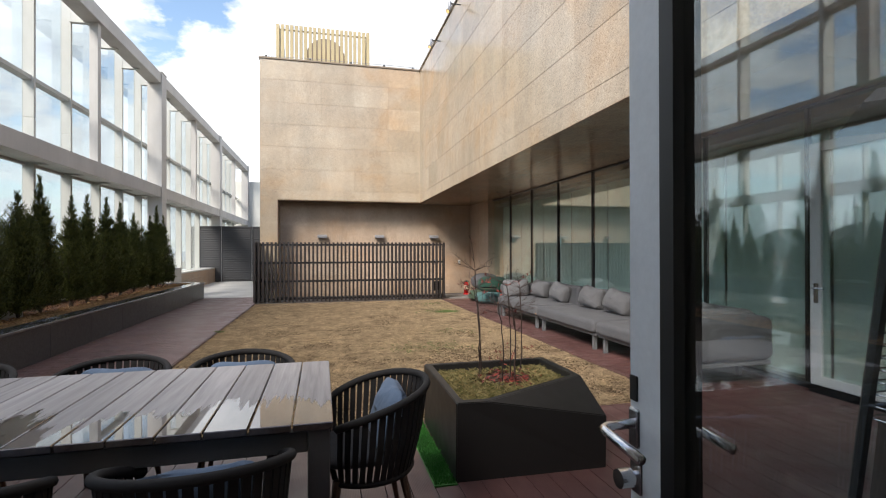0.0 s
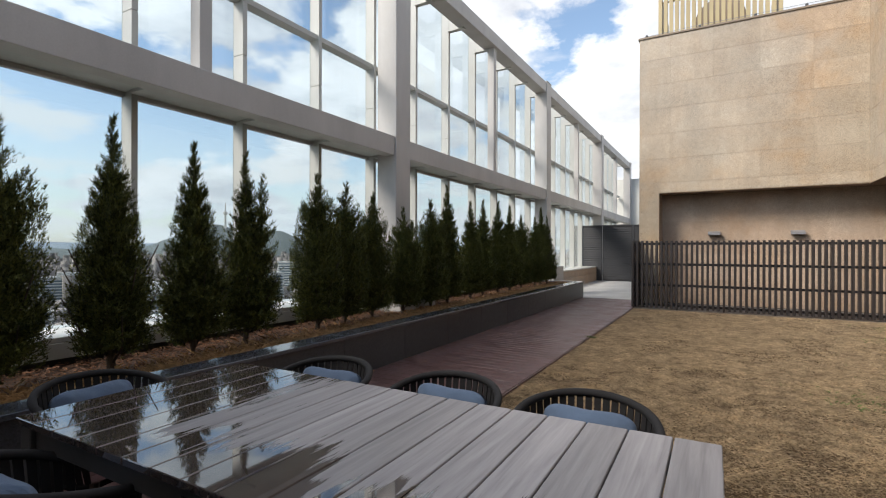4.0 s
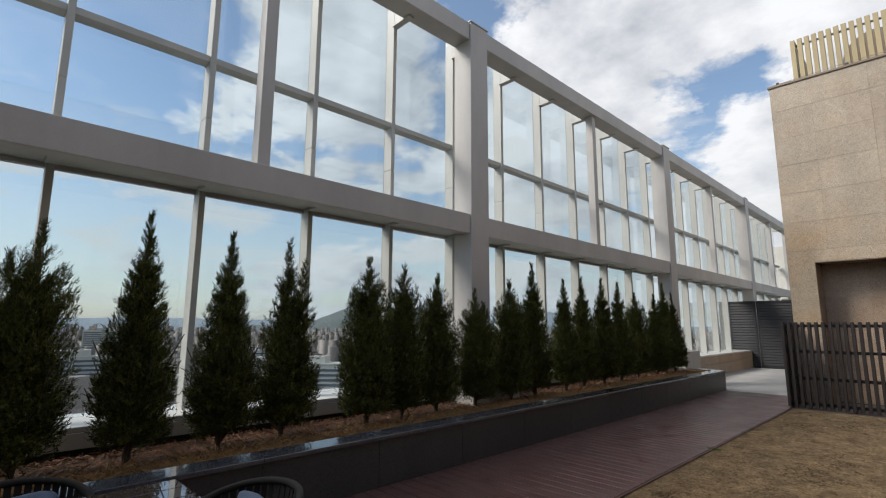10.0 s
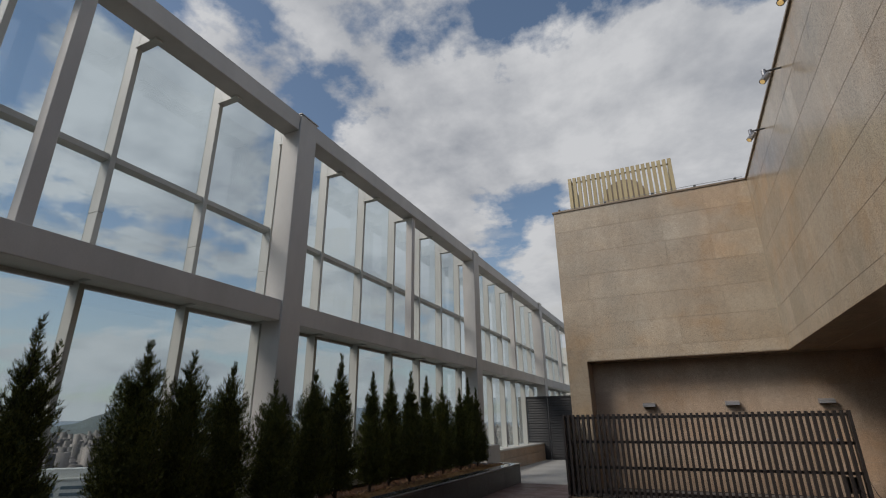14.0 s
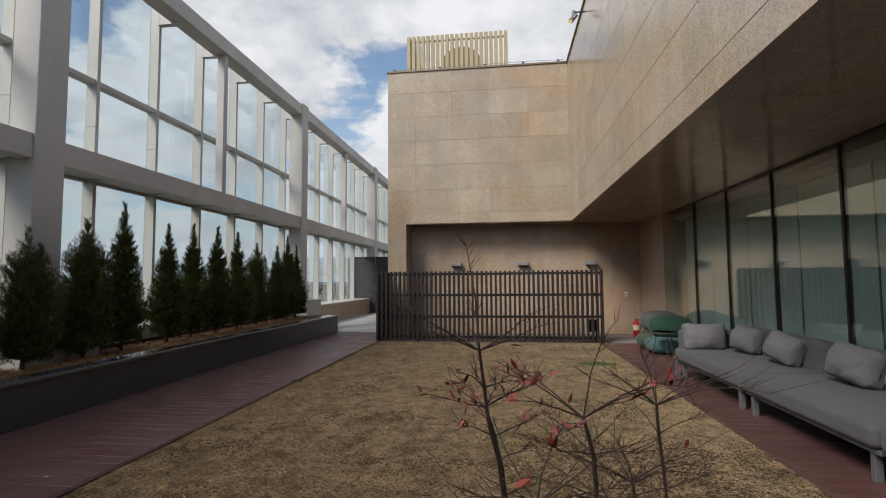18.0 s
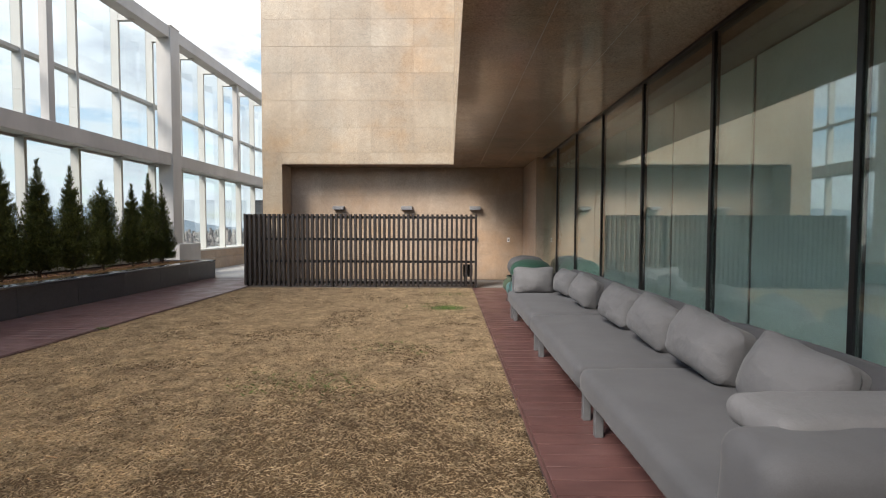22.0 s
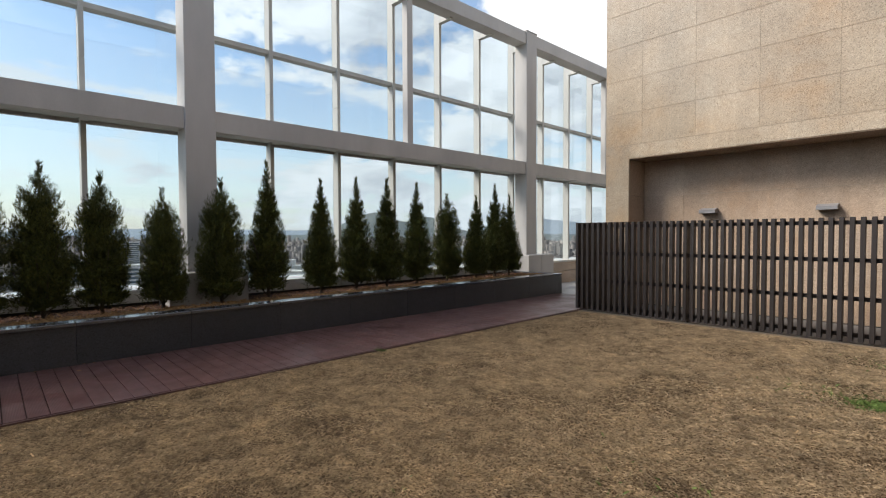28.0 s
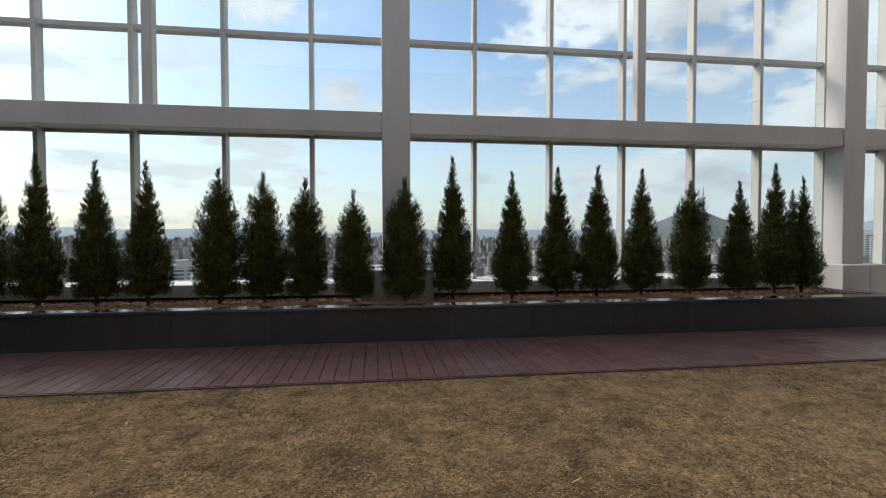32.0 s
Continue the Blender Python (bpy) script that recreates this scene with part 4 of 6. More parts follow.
def scatter_blades():
    def field(n):
        return np.column_stack([rng.uniform(LAWN_W - 0.012, LAWN_E + 0.012, n), rng.uniform(LAWN_S + 0.004, LAWN_N - 0.02, n)])
    def patches(xy, cell, seed):
        g = np.random.default_rng(seed).random((int(12 / cell) + 3, int(12 / cell) + 3))
        p = (xy - [LAWN_W - 0.02, LAWN_S]) / cell
        i = p.astype(int)
        f = p - i
        f = f * f * (3 - 2 * f)
        a = g[i[:, 0], i[:, 1]] * (1 - f[:, 0]) + g[i[:, 0] + 1, i[:, 1]] * f[:, 0]
        b = g[i[:, 0], i[:, 1] + 1] * (1 - f[:, 0]) + g[i[:, 0] + 1, i[:, 1] + 1] * f[:, 0]
        return a * (1 - f[:, 1]) + b * f[:, 1]
    near = field(920000)
    cover = 0.46 * patches(near, 0.60, 1) + 0.40 * patches(near, 0.24, 2) + 0.14 * patches(near, 0.08, 3)
    for wx, wy, wr in ((2.85, 6.7, 0.6), (2.75, 5.2, 1.1), (1.9, 6.0, 0.6), (2.3, 8.3, 0.45), (0.4, 8.9, 0.5), (-0.6, 10.2, 0.5), (1.2, 10.0, 0.4)):
        cover -= 0.32 * np.exp(-((near[:, 0] - wx) ** 2 + (near[:, 1] - wy) ** 2) / wr ** 2)
    near = near[rng.random(len(near)) < np.clip(0.86 + 2.6 * (cover - 0.47), 0.34, 1.0)]
    ob = new("dry_grass", blades("dry_grass", rng, near, -0.030, (0.008, 0.020), 0.0007, (0.7, 2.8), "blade"))
    tagged(ob, "dense dry straw coloured grass blades", "grass", "", "stuff")
    spots = [(2.75, 11.15, 0.24, 800), (2.5, 11.25, 0.55, 160), (2.9, 12.9, 0.6, 150), (-1.86, 9.3, 0.07, 120), (1.5, 7.1, 0.6, 240), (2.2, 8.4, 0.6, 80)]
    pts = np.concatenate([np.column_stack([rng.normal(x, r * 0.55, n), rng.normal(y, r * 0.35, n)]) for x, y, r, n in spots])
    ob = new("green_grass", blades("green_grass", rng, pts, -0.028, (0.022, 0.046), 0.0013, (0.3, 1.4), "green_blade"))
    tagged(ob, "fresh green grass tufts in the dry lawn", "grass", "", "stuff")
    n = 70
    xy = field(n)
    a, l = rng.uniform(0, 6.28, n), rng.uniform(0.015, 0.045, n)
    d = np.column_stack([np.cos(a), np.sin(a), rng.uniform(-0.15, 0.15, n)]) * l[:, None]
    s = np.column_stack([-np.sin(a), np.cos(a), np.zeros(n)]) * 0.004
    c = np.column_stack([xy, rng.uniform(0.0, 0.02, n)])
    v = np.stack([c - d - s, c - d + s, c + d + s, c + d - s], 1).reshape(-1, 3)
    ob = new("dry_litter", tri_soup("dry_litter", v, np.arange(n * 4).reshape(-1, 4), "bed_grass"))
    tagged(ob, "pale dry straw pieces lying on the lawn", "litter", "", "stuff")


scatter_blades()
structure("trim_lawn_edge", boxes((LAWN_W + 0.01, LAWN_E - 0.01, 13.915, 13.925, -0.05, 0.0)), "coping", "thin pale metal edging at the foot of the fence", "edging")


def bed_cover():
    n = 64000
    xy = np.column_stack([rng.uniform(-4.98, -3.86, n), rng.uniform(-1.0, 15.8, n)])
    a, l, w = rng.uniform(0, 6.28, n), rng.uniform(0.006, 0.020, n), rng.uniform(0.002, 0.006, n)
    d = np.column_stack([np.cos(a), np.sin(a), rng.uniform(-0.4, 0.4, n)]) * l[:, None]
    s = np.column_stack([-np.sin(a), np.cos(a), rng.uniform(-0.5, 0.5, n)]) * w[:, None]
    c = np.column_stack([xy, 0.415 + rng.uniform(-0.01, 0.035, n)])
    v = np.stack([c - d - s, c - d + s, c + d + s, c + d - s], 1).reshape(-1, 3)
    ob = new("bark_mulch", tri_soup("bark_mulch", v, np.arange(n * 4).reshape(-1, 4), "mulch"))
    tagged(ob, "red brown bark chips and dead leaves in the planter", "mulch", "", "stuff")
    n = 20000
    x = -3.86 - np.abs(rng.normal(0, 0.20, n))
    ob = new("bed_grass", blades("bed_grass", rng, np.column_stack([np.clip(x, -4.6, -3.86), rng.uniform(-1.0, 15.8, n)]), 0.415, (0.03, 0.085), 0.0026, (0.3, 1.8), "bed_grass"))
    tagged(ob, "dry straw grass fringe along the planter rim", "grass", "", "stuff")


bed_cover()


def deck_litter():
    n = 46
    xy = np.column_stack([np.where(rng.uniform(0, 1, n) < 0.75, -3.59 + np.abs(rng.normal(0, 0.06, n)), rng.uniform(-3.5, -1.9, n)), rng.uniform(3.5, 15.5, n)])
    a, l = rng.uniform(0, 6.28, n), rng.uniform(0.010, 0.024, n)
    d = np.column_stack([np.cos(a), np.sin(a), rng.uniform(-0.1, 0.1, n)]) * l[:, None]
    s = np.column_stack([-np.sin(a), np.cos(a), rng.uniform(-0.3, 0.3, n)]) * (l * 0.45)[:, None]
    c = np.column_stack([xy, np.full(n, 0.008)])
    v = np.stack([c - d, c + s, c + d, c - s], 1).reshape(-1, 3)
    ob = new("fallen_leaf_bits", tri_soup("fallen_leaf_bits", v, np.arange(n * 4).reshape(-1, 4), "bed_grass"))
    tagged(ob, "small pale dry leaf bits on the deck", "litter", "", "stuff")


deck_litter()

# ---------------------------------------------------------------- columnar conifers
FULL = ((0, 0.06, 0.15, 0.35, 0.55, 0.70, 0.80, 0.88, 0.94, 1.0), (0.95, 1.06, 1.13, 1.12, 1.03, 0.88, 0.72, 0.54, 0.36, 0.05))
CONE = ((0, 0.06, 0.15, 0.30, 0.45, 0.58, 0.68, 0.76, 0.86, 1.0), (0.95, 1.08, 1.13, 1.02, 0.86, 0.69, 0.55, 0.43, 0.29, 0.05))


def conifer_crown(seed, spread, double, form):
    """Some hundred upswept boughs, each hung with small flat forked sprays; thin leaders stand out at the top."""
    r = np.random.default_rng(seed)
    V = []
    tops = [(0.0, 0.0, 1.0)] + ([(0.05 * math.cos(seed), 0.085, 0.90)] if double else [])
    for i in range(400):
        tx, ty, th = tops[1 if double and i % 5 < 2 else 0]
        k = 1 - (1 - r.random()) ** 0.62 if i % 14 else r.uniform(0.72, 1.0)
        ang = i * 2.39996 + r.uniform(-0.5, 0.5)
        out = Vector((math.cos(ang), math.sin(ang), 0))
        tang = Vector((-math.sin(ang), math.cos(ang), 0))
        blend = k ** 0.7
        steep = 0.45 + 1.3 * k + r.uniform(-0.15, 0.20)
        tip = min(0.985, k + max(0.0, 0.75 * steep - 0.35) * spread * np.interp(k, *form) / 0.88)
        rad = spread * np.interp(tip, *form) * r.uniform(0.93, 1.04) * (1 + 0.12 * noise.noise(Vector((math.cos(ang) * 1.4, math.sin(ang) * 1.4, k * 6 + seed * 5.0))))
        foot = Vector((tx * blend, ty * blend, 0.092 + (th - 0.122) * k - 0.35 * rad * min(1.0, k / 0.25)))
        droop = -0.30 * rad if k < 0.08 else 0.0
        count = 6 + int(255 * rad) if k < 0.74 else 6 + int(60 * rad)
        for j in range(count):
            f = 0.18 + 0.82 * (j + r.random()) / count
            fan = rad * 0.34 * (0.35 + f)
            c = foot + out * (rad * f) + tang * r.normal(0, fan * 0.42) + Vector((0, 0, steep * rad * f * 0.75 + droop * f * f + r.normal(0, fan * 0.26)))
            if c.z < 0.055:
                continue
            up = (out * r.uniform(-0.2, 1.1) + tang * r.uniform(-0.9, 0.9) + Vector((0, 0, 0.45 + 1.3 * k + r.uniform(-0.4, 0.4)))).normalized()
            side = (tang * r.uniform(0.2, 1) + out * r.uniform(-1, 1) + Vector((0, 0, r.uniform(-0.4, 0.4)))).normalized()
            side = (side - up * side.dot(up)).normalized()
            L = r.uniform(0.016, 0.030) * (1 - 0.30 * k) * (1.7 if f < 0.5 else 1.0)
            n2 = up.cross(side) * (L * 0.07)
            for p in range(5):
                g = p / 4
                s = 1 if p % 2 else -1
                b = c + up * (L * (g - 0.4))
                tip = b + up * (L * (0.42 + 0.25 * g)) + side * (s * L * (0.46 - 0.36 * g)) + n2 * r.uniform(-2, 2)
                w = up * (L * (0.20 if k < 0.74 else 0.13))
                V += [b - w, tip, b + w + n2]
    v = np.array([tuple(q) for q in V])
    return tri_soup("crown", v, np.arange(len(v)).reshape(-1, 3), "thuja")


def conifer_trunk(lean):
    bm = bmesh.new()
    tube(bm, [(0, 0, -0.03), (0.004, 0.003, 0.05), (lean, -0.004, 0.2), (0, lean / 2, 0.6), (0, 0, 0.9)], [0.021, 0.016, 0.013, 0.009, 0.003], 7)
    return to_mesh("trunk", bm, "bark")


def conifer_branch(seed):
    r = random.Random(seed)
    l = r.uniform(0.09, 0.16)
    mid = Vector((l * 0.6, r.uniform(-0.01, 0.01), l * 0.5))
    return to_mesh("branch", tube(bmesh.new(), [(0, 0, 0), mid, (l, r.uniform(-0.02, 0.02), l * 1.4)], [0.0055, 0.004, 0.0018], 5), "bark")


CROWNS = [conifer_crown(s, w, dbl, form) for s, w, dbl, form in ((1, 0.162, False, FULL), (2, 0.154, False, FULL), (3, 0.160, True, FULL), (4, 0.142, False, CONE), (5, 0.164, False, FULL), (6, 0.146, True, CONE))]
TRUNKS = [conifer_trunk(s) for s in (0.008, -0.006, 0.003)]
BRANCHES = [conifer_branch(s) for s in (21, 22, 23, 24)]
# place along the bed, top height, kind of crown, width factor
TREES = [(0.95, 2.5, 0, 0.90), (1.75, 2.45, 1, 0.92), (2.50, 2.40, 2, 0.92), (3.22, 2.58, 3, 0.90), (3.95, 2.50, 3, 0.98), (4.58, 2.52, 5, 0.95), (5.57, 2.42, 0, 0.92), (6.17, 2.40, 1, 0.93),
         (6.77, 2.31, 4, 0.90), (7.46, 2.13, 2, 0.98), (8.21, 2.33, 4, 0.95), (8.95, 2.66, 3, 0.92), (9.88, 2.44, 3, 1.0), (10.65, 2.54, 3, 0.98), (11.28, 2.56, 3, 1.0), (12.05, 2.53, 3, 1.0),
         (12.94, 2.38, 1, 0.95), (13.76, 2.35, 3, 1.08), (14.49, 2.67, 3, 0.92), (15.01, 2.46, 5, 0.95)]
for i, (y, top, kind, wide) in enumerate(TREES):
    h = top - 0.42
    x = -4.40 + 0.05 * math.sin(i * 2.3) + (0.14 if min(abs(y - c) for c in COL_Y) < 0.6 else 0)
    tree = thing("conifer", pose(x, y, 0.41, 0, 0, i * 67 % 360), "dark green columnar conifer in the planter", "tree", "conifers in the planter")
    stem = part("trunk", TRUNKS[i % 3], "", tree, m=Matrix.Diagonal((h * 0.9, h * 0.9, h, 1)))
    for b in range(12):
        part("branch", BRANCHES[(i + b) % 4], "", stem, m=stem.matrix_basis.inverted() @ pose(0, 0, h * (0.035 + 0.022 * b), 0, 0, b * 137.5 + i * 50) @ Matrix.Diagonal((h, h, h, 1)))
    part("crown", CROWNS[kind], "", tree, m=Matrix.Diagonal((h * wide, h * wide, h, 1)))

# ---------------------------------------------------------------- table
table = thing("dining_table", pose(-1.240, 2.492, 0, 0, 0, 0.5), "long weathered wood slat table, wet with rain", "table")
n = 16
w = 2.528 / n
for i in range(n):
    x = -1.264 + w * i
    part("slat", boxes((x + 0.003, x + w - 0.003, -0.548, 0.548, 0.724, 0.752), bevel=0.003), "table_wood", table)
for y in (-0.515, 0.475):
    part("apron", boxes((-1.163, 1.163, y, y + 0.04, 0.630, 0.712), bevel=0.003), "table_frame", table)
for x in (-1.23, 1.19):
    part("apron", boxes((x, x + 0.04, -0.455, 0.455, 0.630, 0.712), bevel=0.003), "table_frame", table)
for x in (-0.84, 0.0, 0.84):
    part("slat_bearer", boxes((x - 0.02, x + 0.02, -0.474, 0.474, 0.690, 0.7235)), "black_frame", table)
part("badge", boxes((-0.20, -0.14, -0.518, -0.5155, 0.655, 0.680)), "rubber", table, "small dark badge")
for x in (-1.25, 1.164):
    for y in (-0.535, 0.449):
        part("leg", boxes((x, x + 0.086, y, y + 0.086, 0.0, 0.7235), bevel=0.004), "table_frame", table)

# ---------------------------------------------------------------- rope chairs
def rope_chair():
    """Built facing -y: the curved back stands at +y."""
    ch = thing("dining_chair", pose(0, 0, 0), "charcoal rope dining chair with wooden legs at the table", "chair", "chairs round the table")

    def rim(u, lower):
        # u from -1 (front of one arm) over the back to 1
        a = math.pi * 0.5 + u * math.pi * 0.74
        rx, ry = (0.305, 0.29) if not lower else (0.245, 0.24)
        x, y = rx * math.cos(a), ry * math.sin(a)
        z = 0.335 if lower else 0.750 - 0.15 * abs(u) ** 2.0
        if lower:
            return Vector((x, y + 0.0, z))
        return Vector((x, y + 0.03, z))
    us = [-1 + 2 * i / 36 for i in range(37)]
    part("top_rail", tube(bmesh.new(), [rim(u, False) for u in us], 0.019, 8), "rope", ch, "rope wrapped rail", True)
    part("seat_ring", tube(bmesh.new(), [rim(u, True) for u in us] + [rim(-1, True)], 0.014, 6), "rope", ch, smooth=True)
    for i in range(34):
        u = -0.97 + 1.94 * i / 33
        p0, p1 = rim(u, False), rim(u * 0.98, True)
        mid = (p0 + p1) / 2 + Vector((p0.x, p0.y, 0)).normalized() * 0.012
        bm = bmesh.new()
        t = (rim(u + 0.02, False) - rim(u - 0.02, False)).normalized()
        o = Vector((p0.x, p0.y, 0)).normalized() * 0.004
        wd = 0.0155
        prev = None
        for p, k in ((p0, 1.0), (mid, 0.95), (p1, 0.85)):
            ring = [bm.verts.new(p + t * wd * k + o), bm.verts.new(p - t * wd * k + o), bm.verts.new(p - t * wd * k - o), bm.verts.new(p + t * wd * k - o)]
            if prev:
                for q in range(4):
                    bm.faces.new((prev[q], prev[(q + 1) % 4], ring[(q + 1) % 4], ring[q]))
            prev = ring
        part("strap", bm, "rope", ch)
    bm = soft_block(0.47, 0.47, 0.06, 3.2, 3, 0.004, 10)
    part("seat", bm, "seat_pad", ch, smooth=True, m=pose(0, -0.01, 0.425))
    for sx in (-1, 1):
        part("leg", tube(bmesh.new(), [(sx * 0.18, -0.16, 0.35), (sx * 0.215, -0.205, 0.0)], [0.022, 0.013], 8), "leg_wood", ch, "tapered dark wood leg")
        part("leg", tube(bmesh.new(), [(sx * 0.17, 0.15, 0.35), (sx * 0.205, 0.225, 0.0)], [0.022, 0.013], 8), "leg_wood", ch, "tapered dark wood leg")
    return ch


chair = rope_chair()
CHAIRS = [(-0.50, 3.15, 4), (-1.22, 3.14, -3), (-2.01, 3.12, 2), (0.19, 2.52, -84), (-2.70, 2.40, 96), (-0.43, 1.87, 183), (-1.19, 1.85, 176), (-1.98, 1.86, 181)]
chair.matrix_basis = pose(CHAIRS[0][0], CHAIRS[0][1], 0, 0, 0, CHAIRS[0][2])
for x, y, a in CHAIRS[1:]:
    copy_thing(chair, pose(x, y, 0, 0, 0, a))
blue = to_mesh("fabric", pillow_mesh(0.46, 0.34, 0.14, 4), "blue", True)
for i, (x, y, a) in enumerate(CHAIRS):
    d = Matrix.Rotation(radians(a), 4, "Z") @ Vector((0, 0.12, 0.585))
    cs = thing("seat_cushion", pose(x + d.x, y + d.y, d.z, -24, 0, a + (i * 37 % 11) - 5), "dusty blue cushion leaning in a rope chair", "cushion", "blue cushions in the chairs")
    part("fabric", blue, "", cs)

# ---------------------------------------------------------------- faceted pot with a red leaved shrub
pot = thing("metal_planter", pose(0, 0, 0), "dark faceted metal planter with a bare shrub", "planter")
bm = bmesh.new()
P = {"a": (0.77, 2.88, 0), "b": (1.78, 2.855, 0), "c": (1.86, 3.97, 0), "d": (0.79, 3.97, 0), "A": (0.78, 2.90, 0.48), "B": (1.79, 2.86, 0.335), "C": (1.86, 3.97, 0.48), "D": (0.79, 3.97, 0.48),
     "E": (0.965, 2.885, 0.48), "G": (1.865, 3.33, 0.48), "i": (0.835, 2.96, 0.48), "j": (0.99, 2.95, 0.48), "k": (1.805, 3.365, 0.48), "l": (1.80, 3.91, 0.48), "m": (0.85, 3.91, 0.48)}
V = {k: bm.verts.new(p) for k, p in P.items()}
U = {k: bm.verts.new((P[k][0], P[k][1], 0.32)) for k in "ijklm"}
for f in ("abBEA", "bcCGB", "cdDC", "daAD", "EBG", "AEji", "EGkj", "GClk", "CDml", "DAim"):
    bm.faces.new([V[c] for c in f])
for a, b in ("ij", "jk", "kl", "lm", "mi"):
    bm.faces.new((V[a], V[b], U[b], U[a]))
bmesh.ops.recalc_face_normals(bm, faces=bm.faces[:])
bmesh.ops.bevel(bm, geom=[e for e in bm.edges if not e.is_boundary], offset=0.006, segments=2, affect="EDGES")
part("shell", bm, "pot", pot)
bm = bmesh.new()
bmesh.ops.create_grid(bm, x_segments=20, y_segments=20, size=0.5, matrix=Matrix.Translation((1.325, 3.43, 0.405)) @ Matrix.Diagonal((0.97, 0.97, 1, 1)))
for v in bm.verts:
    v.co.z += noise.noise(v.co * 6) * 0.015
    v.co.y = max(v.co.y, 2.945 + max(0, v.co.x - 0.98) * 0.52)
part("soil", bm, "soil", pot, "dark soil")


def pot_plants():
    n = 13000
    xy = np.column_stack([rng.uniform(0.855, 1.79, n), rng.uniform(2.975, 3.90, n)])
    lim = 2.985 + np.maximum(0, xy[:, 0] - 0.98) * 0.52
    ring = np.hypot(xy[:, 0] - 1.38, xy[:, 1] - 3.62) > rng.uniform(0.16, 0.40, n)
    xy = xy[(xy[:, 1] > lim) & ring]
    ob = new("pot_grass", blades("pot_grass", rng, xy, 0.395, (0.02, 0.065), 0.0011, (0.3, 1.6), "pot_blade"))
    tagged(ob, "green and dry grass growing in the pot", "grass", "", "stuff")
    n = 420
    c = np.column_stack([rng.normal(1.38, 0.17, n), rng.normal(3.58, 0.14, n), rng.uniform(0.405, 0.43, n)])
    a = rng.uniform(0, 6.28, n)
    d = np.column_stack([np.cos(a), np.sin(a), rng.uniform(-0.5, 0.5, n)]) * 0.022
    s = np.column_stack([-np.sin(a), np.cos(a), rng.uniform(-0.4, 0.4, n)]) * 0.009
    v = np.stack([c - d, c + s, c + d, c - s], 1).reshape(-1, 3)
    ob = new("fallen_leaves", tri_soup("fallen_leaves", v, np.arange(n * 4).reshape(-1, 4), "red_leaf"))
    tagged(ob, "dark red fallen leaves on the pot soil", "leaves", "", "stuff")


M["pot_blade"] = leafy("mixed_grass_blade", (0.085, 0.088, 0.026), (0.30, 0.235, 0.105))
pot_plants()


